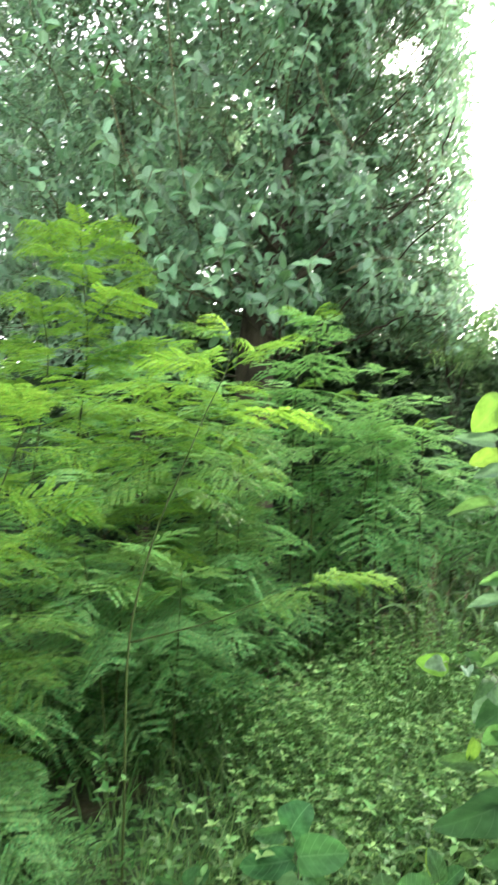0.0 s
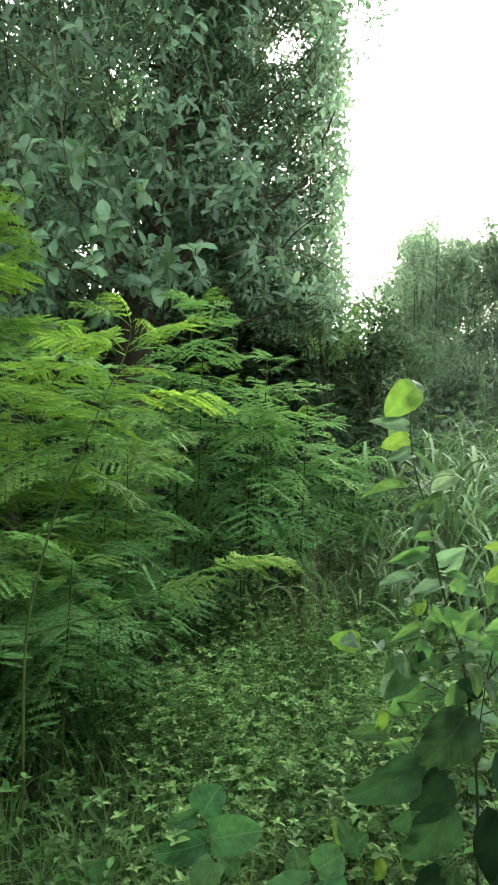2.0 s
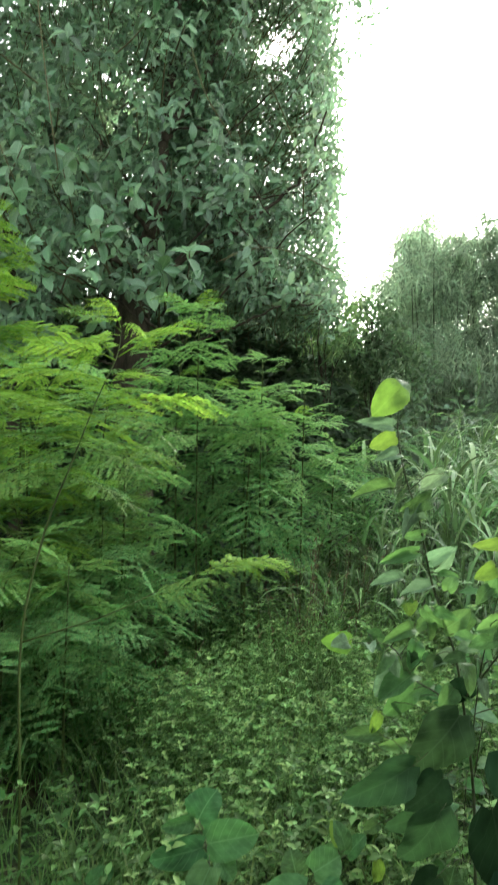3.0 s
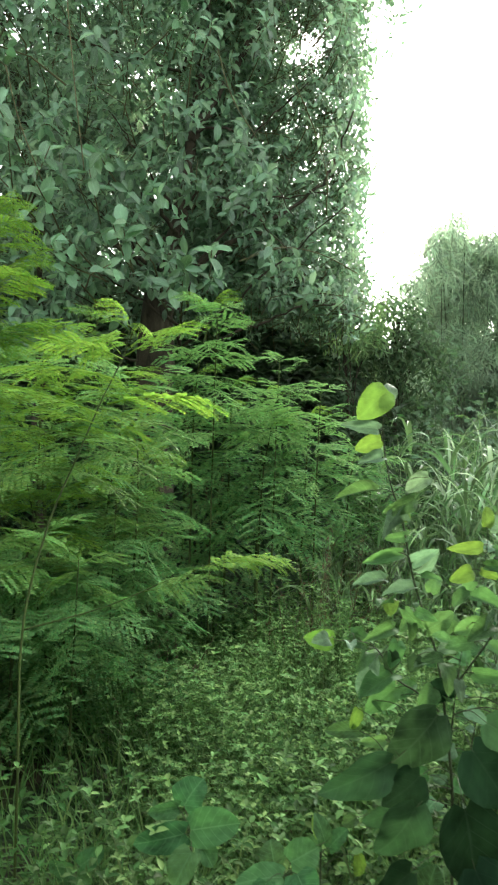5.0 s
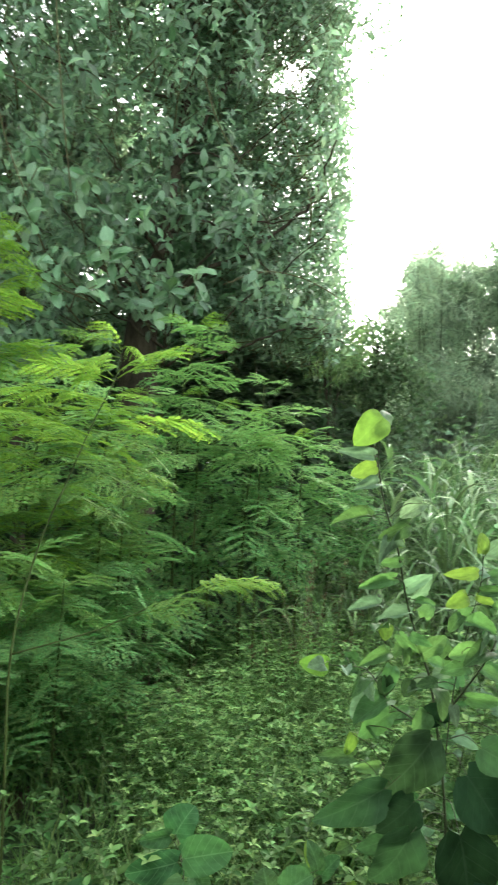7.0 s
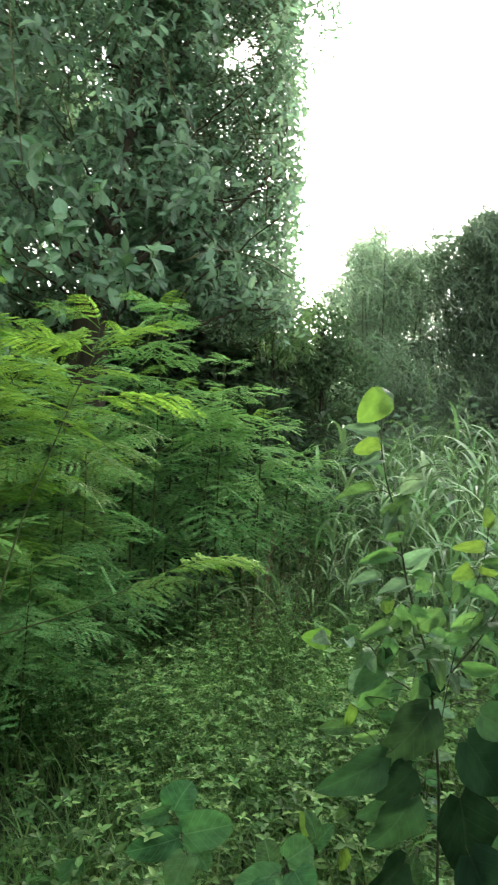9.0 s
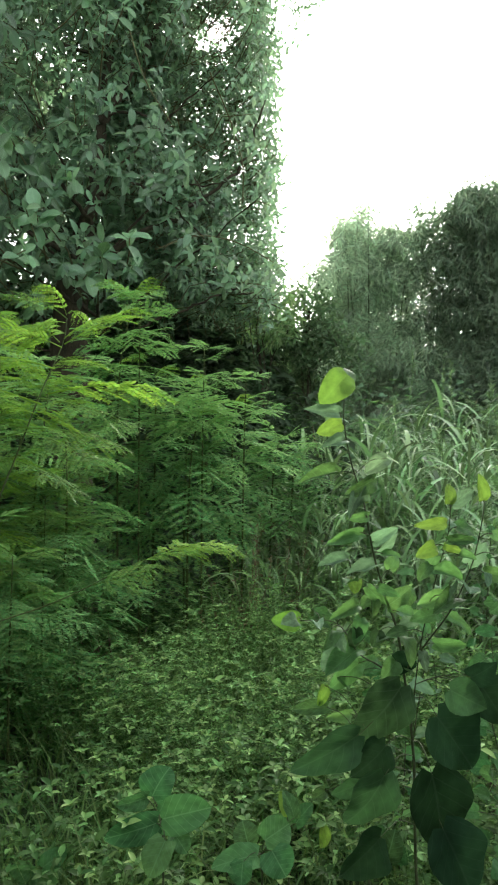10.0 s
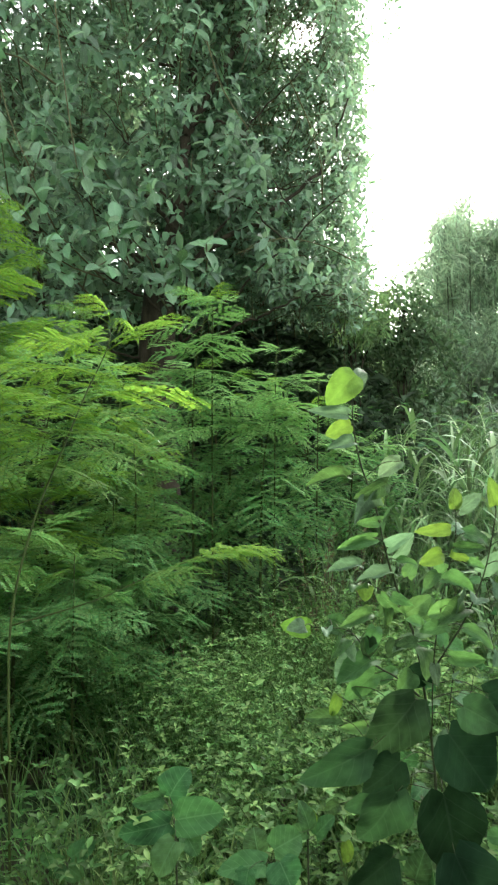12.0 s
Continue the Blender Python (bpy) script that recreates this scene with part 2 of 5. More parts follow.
def tube(points, radii, sides=6):
    """A round stem along points."""
    p = np.asarray(points, float)
    r = np.broadcast_to(radii, len(p))
    along = unit(np.gradient(p, axis=0))
    ref = np.array([0.0, 0.0, 1.0]) if abs(along[:, 2]).mean() < 0.8 else np.array([1.0, 0.0, 0.0])
    x = unit(np.cross(along, ref))
    y = np.cross(along, x)
    a = np.linspace(0, 2 * np.pi, sides, endpoint=False)
    verts = (p[:, None] + r[:, None, None] * (np.cos(a)[None, :, None] * x[:, None] + np.sin(a)[None, :, None] * y[:, None])).reshape(-1, 3)
    faces = []
    for i in range(len(p) - 1):
        for k in range(sides):
            a0, a1 = i * sides + k, i * sides + (k + 1) % sides
            faces += [(a0, a1, a1 + sides), (a0, a1 + sides, a0 + sides)]
    last = (len(p) - 1) * sides
    faces += [(0, k + 1, k) for k in range(1, sides - 1)] + [(last, last + k, last + k + 1) for k in range(1, sides - 1)]
    return verts, np.array(faces, int), np.zeros((len(verts), 2))


def joined(sets):
    verts, faces, uvs, n = [], [], [], 0
    for v, f, u in sets:
        verts.append(v), faces.append(f + n), uvs.append(u)
        n += len(v)
    return np.concatenate(verts), np.concatenate(faces), np.concatenate(uvs)


def mesh_of(name, data, material, smooth=True):
    v, f, u = data
    me = bpy.data.meshes.new(name)
    me.vertices.add(len(v))
    me.vertices.foreach_set("co", np.ascontiguousarray(v, dtype=np.float32).ravel())
    me.loops.add(3 * len(f))
    me.loops.foreach_set("vertex_index", np.ascontiguousarray(f, dtype=np.int32).ravel())
    me.polygons.add(len(f))
    me.polygons.foreach_set("loop_start", np.arange(0, 3 * len(f), 3, dtype=np.int32))
    layer = me.uv_layers.new(name="UVMap")
    layer.data.foreach_set("uv", np.ascontiguousarray(u[f.ravel()], dtype=np.float32).ravel())
    me.polygons.foreach_set("use_smooth", np.full(len(f), smooth))
    me.materials.append(material)
    me.update(calc_edges=True)
    me.validate()
    return me


def part(name, me, parent, label="", matrix=None):
    ob = new(name, me)
    ob.parent = parent
    if matrix is not None:
        ob.matrix_basis = matrix
    return tagged(ob, label)


def thing(name, at, label, category, group="", kind=""):
    ob = new(name)
    ob.location = at
    ob.empty_display_size = 0.1
    return tagged(ob, label, category, group, kind)


def stand(plant, at):
    """Move a plant's origin to its foot; its parts stay where they are."""
    plant.location = at
    for piece in plant.children:
        piece.location = piece.location - plant.location


def curve(points, steps=10):
    """A smooth line through points."""
    p = np.asarray(points, float)
    ext = np.concatenate([[2 * p[0] - p[1]], p, [2 * p[-1] - p[-2]]])
    out = []
    for i in range(1, len(ext) - 2):
        for s in range(steps):
            t = s / steps
            a, b, c, d = ext[i - 1 : i + 3]
            out.append(0.5 * (2 * b + (c - a) * t + (2 * a - 5 * b + 4 * c - d) * t * t + (3 * b - a - 3 * c + d) * t ** 3))
    return np.array(out + [p[-1]])


def lift(x, y):
    """Height of the uneven ground."""
    return 0.05 * noise.noise((0.9 * x, 0.9 * y, 0.0)) + 0.025 * noise.noise((3.1 * x, 3.1 * y, 4.0))


rng = np.random.default_rng(11)
OVAL = lambda v: 0.5 * math.sin(math.pi * v ** 0.85) ** 0.9 if 0 < v < 1 else 0.0
SLIM = lambda v: 0.5 * (1 - v) ** 0.7 * min(1, 6 * v + 0.15)


def HEARTY(v):
    """Half width of a rounded heart-shaped leaf with a short tip."""
    if v < 0.36:
        return 0.5 * math.sqrt(1 - ((0.36 - v) / 0.46) ** 2)
    k = (v - 0.36) / 0.64
    return 0.5 * max(0.0, (1 - k ** 2.5)) ** 0.65 * (1 - 0.1 * k) if v < 1 else 0.0


def POINTED(v):
    """Half width of a heart-shaped leaf that tapers to a drawn-out tip."""
    if v < 0.28:
        return 0.5 * math.sqrt(1 - ((0.28 - v) / 0.295) ** 2)
    k = (v - 0.28) / 0.72
    return 0.5 * max(0.0, 1 - k ** 1.8) ** 0.95 if v < 1 else 0.0


TINY_LEAF = leaf_shape(OVAL, 2, 0.35, 0.2)
SMALL_LEAF = leaf_shape(OVAL, 3, 0.3, 0.25)
MID_LEAF = leaf_shape(OVAL, 3, 0.25, 0.22)
BLUNT = lambda v: 0.5 * math.sin(math.pi * v ** 1.15) ** 0.7 if 0 < v < 1 else 0.0
TREE_SHAPE = leaf_shape(BLUNT, 3, 0.25, 0.3)
TREE_SHAPE_FINE = leaf_shape(BLUNT, 4, 0.3, 0.35, 0.02)
NARROW = leaf_shape(SLIM, 2, 0.25, 0.35)
SLIVER = leaf_shape(SLIM, 2, 0.0, 0.4, cols=2)

# ---- ground ----
def build_ground():
    s = np.linspace(-1, 1, 181)
    ax = 6 * s + 500 * np.sign(s) * np.abs(s) ** 7
    gx, gy = np.meshgrid(ax, ax + 3, indexing="ij")
    v = np.stack([gx.ravel(), gy.ravel(), [lift(x, y) for x, y in zip(gx.ravel(), gy.ravel())]], -1)
    n = len(ax)
    i, j = np.meshgrid(np.arange(n - 1), np.arange(n - 1), indexing="ij")
    a = (i * n + j).ravel()
    f = np.concatenate([np.stack([a, a + n, a + n + 1], -1), np.stack([a, a + n + 1, a + 1], -1)])
    tagged(new("ground", mesh_of("ground", (v, f, v[:, :2] * 0.1), SOIL)), "dark damp soil under weeds and leaf litter", "ground", kind="structure")


build_ground()

# ---- the broad-leaved tree ----
TINY_TREE = leaf_shape(BLUNT, 2, 0.25, 0.3)


def rosette_leaves(centres, axes, count, length, width, droop, shape):
    """Leaves in whorls round twig tips: turns and places for scatter."""
    n = len(centres)
    c, ax = np.repeat(centres, count, 0), np.repeat(axes, count, 0)
    spin = np.tile(np.arange(count) * 2.4, n) + np.repeat(rng.uniform(0, 6.28, n), count)
    ref = np.where(np.abs(ax[:, 2:3]) > 0.9, [[1.0, 0, 0]], [[0, 0, 1.0]])
    u = unit(np.cross(ax, ref))
    w = np.cross(ax, u)
    side = u * np.cos(spin)[:, None] + w * np.sin(spin)[:, None]
    open_up = rng.uniform(0.15, 0.75, (len(c), 1))
    d = unit(side + ax * open_up + rng.normal(0, 0.3, c.shape) + [0, 0, -droop])
    nrm = unit(ax - side * 0.4 + [0, 0, 0.8] + rng.normal(0, 0.4, c.shape))
    size = rng.uniform(0.75, 1.25, len(c)) * np.repeat(np.broadcast_to(length, n), count)
    back = np.tile(np.linspace(0, 0.22, count), n)[:, None]
    return frames_of(d, nrm, size, size * width * rng.uniform(0.85, 1.15, len(c))), c - ax * back


def twigs(tips, axes, length, radius):
    sets = []
    for p, a in zip(tips, axes):
        bend = rng.normal(0, 0.05, 3)
        sets.append(tube([p, p - a * length * 0.5 + bend, p - a * length + bend * 0.5 + [0, 0, -0.04]], [radius * 0.6, radius, radius * 1.3], 3))
    return joined(sets)


def limb(name, points, r0, r1, tree, material=BARK, sides=9, wob=0.04):
    line = curve(points, 8)
    line[1:-1] += rng.normal(0, wob * 0.3, line[1:-1].shape)
    me = mesh_of(name, tube(line, np.linspace(r0, r1, len(line)), sides), material)
    return part(name, me, tree)


def build_broad_tree():
    tree = thing("broad_leaved_tree", (0, 0, 0), "tall broad-leaved tree with thick brown trunk and dense dull green crown", "tree")
    line = curve([(-0.2, 6.5, -0.1), (-0.21, 6.5, 0.3), (-0.23, 6.48, 1.2), (-0.22, 6.46, 2.1), (-0.19, 6.46, 2.8), (-0.06, 6.43, 3.4)], 6)
    girth = np.interp(line[:, 2], [-0.1, 0.25, 1.2, 2.6, 3.3], [0.27, 0.21, 0.185, 0.165, 0.1]) * (1 + 0.05 * np.sin(9 * line[:, 2]))
    part("trunk", mesh_of("trunk", tube(line, girth, 16), BARK), tree)
    limb("limb", [(-0.18, 6.45, 2.8), (-0.14, 6.43, 3.0), (-0.1, 6.41, 3.2), (-0.05, 6.4, 3.4), (0.04, 6.4, 3.8), (0.11, 6.45, 4.4), (0.2, 6.6, 5.2), (0.3, 6.8, 6.4), (0.3, 7.0, 8.2)], 0.1, 0.02, tree, sides=14)
    limb("limb", [(-1.3, 6.9, -0.1), (-1.35, 6.8, 1.5), (-1.4, 7.0, 3.4), (-1.7, 7.4, 5.0), (-2.1, 7.6, 6.8)], 0.075, 0.02, tree, sides=12)
    limb("limb", [(0.01, 6.38, 2.95), (0.35, 6.2, 3.25), (0.75, 6.1, 3.46), (1.3, 6.2, 3.9), (1.6, 6.3, 4.6)], 0.03, 0.008, tree)
    limb("limb", [(0.03, 6.4, 3.35), (-0.24, 6.2, 3.68), (-0.48, 6.1, 3.74), (-0.9, 5.9, 4.1)], 0.022, 0.006, tree)
    limb("limb", [(0.04, 6.4, 3.65), (0.3, 6.2, 3.72), (0.6, 6.0, 3.55), (0.94, 5.9, 3.18)], 0.016, 0.005, tree)
    limb("limb", [(0.12, 6.4, 4.4), (0.4, 6.1, 4.3), (0.62, 5.9, 4.05), (0.98, 5.8, 3.45)], 0.014, 0.004, tree)
    limb("limb", [(0.02, 6.4, 2.3), (0.5, 6.2, 2.5), (0.85, 6.0, 2.62), (1.2, 5.9, 2.75), (1.6, 5.9, 2.6)], 0.016, 0.004, tree)
    limb("limb", [(0.1, 6.4, 4.3), (0.4, 6.5, 4.9), (0.8, 6.7, 5.6), (1.3, 7.0, 6.4)], 0.045, 0.012, tree)
    limb("limb", [(0.0, 6.38, 3.0), (-0.3, 5.8, 3.05), (-0.5, 5.4, 3.1), (-0.38, 5.2, 3.1)], 0.024, 0.006, tree)
    limb("limb", [(0.0, 6.38, 2.4), (0.05, 5.8, 2.6), (0.12, 5.4, 2.8)], 0.02, 0.006, tree)
    for _ in range(20):
        z = rng.uniform(2.4, 6.6)
        tip = np.array([rng.uniform(-3.0, 1.7), rng.uniform(5.3, 7.6), z + rng.uniform(0.1, 0.9)])
        root = np.array([0.02, 6.42, z - 0.3])
        mid = (root + tip) / 2 + [0, 0, rng.uniform(-0.1, 0.3)]
        limb("branch", [root, mid, tip], 0.014, 0.004, tree, sides=6)
    # whorls of leaves through the crown's depth, thinner to its right rim
    c = np.stack([rng.uniform(-3.4, 2.8, 16000), rng.uniform(5.1, 8.4, 16000), rng.uniform(2.05, 7.8, 16000)], -1)
    rim = -0.04 + 0.2877 * c[:, 1] + 0.06 * np.sin(3 * c[:, 2]) + 0.45 * np.clip(c[:, 2] - 5.6, 0, 2)
    under = 2.35 + 0.12 * (c[:, 1] - 5.2) + 0.25 * np.sin(2.1 * c[:, 0] + 1) + 0.35 * np.clip(c[:, 0] - 0.1, 0, 0.8)
    lump = np.array([noise.noise((1.7 * x, 1.7 * y, 1.7 * z)) for x, y, z in c])
    keep = (c[:, 0] < rim) & (c[:, 2] > under) & (lump > np.where(c[:, 1] < 6.1, -0.1, -0.32))
    for gap, r in (((1.33, 7.27, 5.85), 0.15), ((1.45, 7.2, 5.55), 0.1), ((1.2, 7.2, 5.7), 0.09), ((1.5, 7.2, 5.95), 0.1), ((1.36, 7.2, 6.2), 0.1), ((1.11, 7.25, 4.17), 0.1), ((1.5, 6.6, 4.1), 0.12), ((0.5, 7.2, 4.2), 0.1), ((1.3, 6.6, 4.25), 0.09)):
        g = np.array(gap)
        way = unit(g - [0.1, -0.1, 1.5])
        off = c - g
        keep &= np.linalg.norm(off - (off @ way)[:, None] * way, axis=1) > r
    c = c[keep][:5600]
    more = np.stack([rng.uniform(0.1, 2.2, 6000), rng.uniform(6.4, 8.5, 6000), rng.uniform(2.85, 7.6, 6000)], -1)
    more = more[more[:, 0] < -0.08 + 0.2877 * more[:, 1]]
    hole = unit(np.array((1.35, 7.27, 5.75)) - [0.1, -0.1, 1.5])
    off = more - [0.1, -0.1, 1.5]
    ragged = 0.24 + 0.3 * np.array([noise.noise((2.6 * x, 2.6 * y, 2.6 * z)) for x, y, z in more])
    c = np.concatenate([c, more[np.linalg.norm(off - (off @ hole)[:, None] * hole, axis=1) > ragged]])
    ax = unit(np.stack([c[:, 0] + 0.5, c[:, 1] - 7.4, 0.25 * (c[:, 2] - 4)], -1) * [0.5, 1, 1] + rng.normal(0, 0.6, c.shape) + [0, -0.3, 0.15])
    right = np.clip((c[:, 0] - 0.2) / 1.2, 0, 1)
    near = c[:, 1] < 6.1
    for sel, shape, count in ((near, TREE_SHAPE_FINE, 8), (~near, TINY_TREE, 7)):
        turns, places = rosette_leaves(c[sel], ax[sel], count, (0.104 - 0.026 * right[sel]) * rng.uniform(0.75, 1.25, sel.sum()), 0.43, 0.15, shape)
        tagged(part("crown", mesh_of("crown", scatter(shape, turns, places), TREE_LEAF), tree), kind="stuff")
    # unseen top of the crown, added to keep sky light off the lower leaves
    top = np.stack([rng.uniform(-4.2, 2.0, 1900), rng.uniform(5.4, 9.0, 1900), rng.uniform(7.3, 9.2, 1900)], -1)
    top_ax = unit(rng.normal(0, 0.5, top.shape) + [0, 0, 0.8])
    turns, places = rosette_leaves(top, top_ax, 6, 0.2, 0.47, 0.1, TINY_TREE)
    tagged(part("crown", mesh_of("crown", scatter(TINY_TREE, turns, places), TREE_LEAF), tree), kind="stuff")
    tagged(part("twig", mesh_of("twig", twigs(c[::3], ax[::3], 0.5, 0.0045), TWIG), tree), kind="stuff")
    # the leaf whorls at the front, leaf by leaf
    leaf = mesh_of("leaf", leaf_shape(BLUNT, 7, 0.3, 0.14, 0.02), TREE_LEAF_ONE)
    front = [(-0.38, 5.1, 3.1, 1.15), (0.06, 5.2, 2.83, 1.2), (-0.04, 5.22, 2.7, 1.1), (-0.98, 5.0, 3.36, 1.3), (-0.62, 5.05, 3.5, 1.15), (-1.25, 4.95, 3.9, 1.2)]
    for _ in range(34):
        front.append((rng.uniform(-2.4, 0.3), rng.uniform(4.85, 5.3), rng.uniform(2.6, 5.4), rng.uniform(0.75, 1.15)))
    fc = np.array(front)[:, :3]
    fa = unit(rng.normal(0, 0.35, fc.shape) + [0, -0.8, 0.35])
    fa[:6] = unit(rng.normal(0, 0.12, (6, 3)) + [0, -0.9, 0.3])
    tw = mesh_of("twig", twigs(fc, fa, 0.6, 0.007), TWIG)
    tagged(part("twig", tw, tree), kind="stuff")
    turns, places = rosette_leaves(fc, fa, 6, 0.135 * np.array(front)[:, 3], 0.52, 0.15, TREE_SHAPE)
    for r, p in zip(turns, places):
        m = Matrix([[*r[i], p[i]] for i in range(3)] + [[0, 0, 0, 1]])
        part("leaf", leaf, tree, matrix=m)
    stand(tree, (0.0, 6.5, 0.0))


build_broad_tree()


def hanging_vine(points):
    vine = tagged(new("hanging_vine", mesh_of("hanging_vine", tube(curve(points, 6), 0.005, 5), TWIG)), "thin brown vine hanging in the tree's crown", "vine", "vines in the tree")
    return vine


for pts in (((-0.75, 5.0, 5.7), (-0.78, 5.0, 4.9), (-0.72, 5.02, 4.1), (-0.66, 5.1, 3.5)), ((0.95, 5.5, 4.4), (1.1, 5.5, 4.05), (1.2, 5.5, 3.7), (1.22, 5.6, 3.4)), ((0.3, 5.3, 4.6), (0.42, 5.3, 4.2), (0.62, 5.35, 3.9)),
            ((0.5, 5.6, 3.0), (0.85, 5.6, 3.12), (1.2, 5.7, 3.1), (1.55, 5.9, 3.0)), ((-1.2, 5.0, 4.2), (-1.1, 5.0, 3.8), (-0.95, 5.05, 3.4))):
    hanging_vine(pts)


# ---- trees behind ----
def cloud(blobs, count, gap=-0.1, freq=1.1):
    """Places inside round masses, with lumps and gaps."""
    out = []
    for (x, y, z, rx, ry, rz), share in zip(blobs, [b[3] * b[5] for b in blobs]):
        n = int(count * share / sum(b[3] * b[5] for b in blobs))
        d = unit(rng.normal(0, 1, (n, 3))) * rng.uniform(0.25, 1, (n, 1)) ** 0.5
        d *= 1 + 0.22 * np.array([noise.noise(tuple(2.3 * q + x)) for q in d])[:, None]
        out.append(d * [rx, ry, rz] + [x, y, z])
    c = np.concatenate(out)
    lump = np.array([noise.noise(tuple(freq * q)) for q in c])
    return c[(lump > gap) & (c[:, 2] > 0.05)]


def back_tree(name, label, trunk, blobs, count, leaf, material, length, width, droop, per=6, gap=-0.1, group="", girth=0.1):
    tree = thing(name, (0, 0, 0), label, "tree", group)
    line = curve(trunk, 6)
    part("trunk", mesh_of("trunk", tube(line, np.linspace(girth, girth / 4, len(line)), 9), BARK), tree)
    c = cloud(blobs, count, gap)
    mid = np.array(trunk[-1])
    ax = unit((c - mid) * [1, 1, 0.6] + rng.normal(0, 0.7, c.shape))
    for q in c[rng.integers(0, len(c), 14)]:
        root = line[rng.integers(len(line) // 3, len(line))]
        limb("branch", [root, (root + q) / 2 + [0, 0, 0.15], q], 0.25 * girth, 0.004, tree, sides=5)
    turns, places = rosette_leaves(c, ax, per, length, width, droop, leaf)
    tagged(part("crown", mesh_of("crown", scatter(leaf, turns, places), material), tree), kind="stuff")
    stand(tree, (trunk[0][0], trunk[0][1], 0.0))


def bamboo(label, x, y, culms, tall, lean, low, material):
    """A clump of arching culms with narrow leaves hanging along their upper parts, denser at its foot."""
    tree = thing("bamboo_clump", (0, 0, 0), label, "bamboo", "bamboo clumps")
    spots, ways_out = [], []
    for i in range(culms):
        a = rng.uniform(0, 6.28)
        foot = np.array([x + rng.normal(0, 0.35), y + rng.normal(0, 0.25), -0.1])
        h = tall * (0.74 + 0.22 * rng.uniform(0.4, 1.0))
        reach = np.array([lean * (2 * (i + rng.uniform(0, 1)) / culms - 1), 0.5 * math.sin(a), 0.0])
        h *= 1 - 0.12 * abs(reach[0] / lean) ** 2
        top = foot + reach * 0.75 + [0, 0, h]
        end = foot + reach * 1.15 + [0, 0, h - rng.uniform(0.15, 0.5)]
        line = curve([foot, foot + reach * 0.15 + [0, 0, h * 0.4], foot + reach * 0.45 + [0, 0, h * 0.78], top, end], 6)
        part("culm", mesh_of("culm", tube(line, np.linspace(0.012, 0.003, len(line)), 6), SHRUB_STEM), tree)
        n = 66
        t = rng.uniform(0.25, 1.0, n) ** 0.8
        k = t * (len(line) - 1.001)
        p = line[k.astype(int)] + (line[k.astype(int) + 1] - line[k.astype(int)]) * (k % 1)[:, None]
        off = rng.normal(0, 1, (n, 3)) * [0.27, 0.24, 0.22] * (1.15 - 0.55 * t)[:, None] ** 1.0
        spots.append(p + off + [0, 0, -0.1])
        ways_out.append(unit(off + reach * 0.3 + rng.normal(0, 0.3, (n, 3))))
    c = cloud(low, 3700, -0.3)
    spots.append(c)
    ways_out.append(unit(c - [x, y, 2.0] + rng.normal(0, 0.7, c.shape)))
    c, ax = np.concatenate(spots), np.concatenate(ways_out)
    turns, places = rosette_leaves(c, ax, 7, 0.21, 0.17, 0.7, SLIVER)
    tagged(part("crown", mesh_of("crown", scatter(SLIVER, turns, places), material), tree), kind="stuff")
    stand(tree, (x, y, 0.0))


bamboo("tall clump of bamboo with narrow drooping leaves, haze in their colour", 4.72, 11.2, 36, 5.6, 0.66, [(4.6, 11.1, 2.6, 1.3, 0.8, 1.9), (4.8, 11.0, 1.4, 1.7, 0.9, 1.5)], HAZED_BAMBOO)
bamboo("clump of bamboo against the bright sky, leaves darker without painted haze", 6.7, 10.8, 54, 6.2, 1.2, [(6.6, 10.8, 3.2, 1.3, 0.9, 2.0), (5.6, 11.0, 3.0, 0.7, 0.5, 1.3), (6.6, 10.5, 1.6, 1.9, 1.0, 1.6)], UNHAZED_BAMBOO)
back_tree("slender_tree", "slim tree with drooping yellow-green leaves beside the clearing", [(2.1, 8.6, -0.1), (2.05, 8.5, 1.8), (1.9, 8.4, 3.5)],
          [(1.9, 8.3, 3.4, 0.4, 0.4, 0.4), (2.15, 8.35, 2.95, 0.36, 0.4, 0.4)], 300, NARROW, DROOP_LEAF, 0.12, 0.3, 0.8, 7, -0.4, girth=0.03)
back_tree("slender_tree", "slim pale green tree with sparse small leaves", [(2.9, 9.4, -0.1), (2.9, 9.4, 1.8), (2.95, 9.4, 3.2)],
          [(2.9, 9.4, 3.0, 0.45, 0.4, 0.7), (3.3, 9.5, 2.4, 0.6, 0.6, 0.8), (2.65, 9.6, 2.6, 0.4, 0.4, 0.6)], 650, MID_LEAF, LIT_SIDE_LEAF, 0.11, 0.35, 0.3, 6, -0.1, girth=0.03)
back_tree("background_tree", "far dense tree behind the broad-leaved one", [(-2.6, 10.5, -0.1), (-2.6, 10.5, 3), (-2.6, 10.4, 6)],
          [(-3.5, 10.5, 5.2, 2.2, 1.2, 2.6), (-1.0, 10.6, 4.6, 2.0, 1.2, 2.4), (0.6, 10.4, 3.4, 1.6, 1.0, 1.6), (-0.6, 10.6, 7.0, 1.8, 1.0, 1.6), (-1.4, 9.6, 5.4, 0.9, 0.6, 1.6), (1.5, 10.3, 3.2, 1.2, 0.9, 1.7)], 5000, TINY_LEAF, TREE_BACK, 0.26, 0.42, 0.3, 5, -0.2)


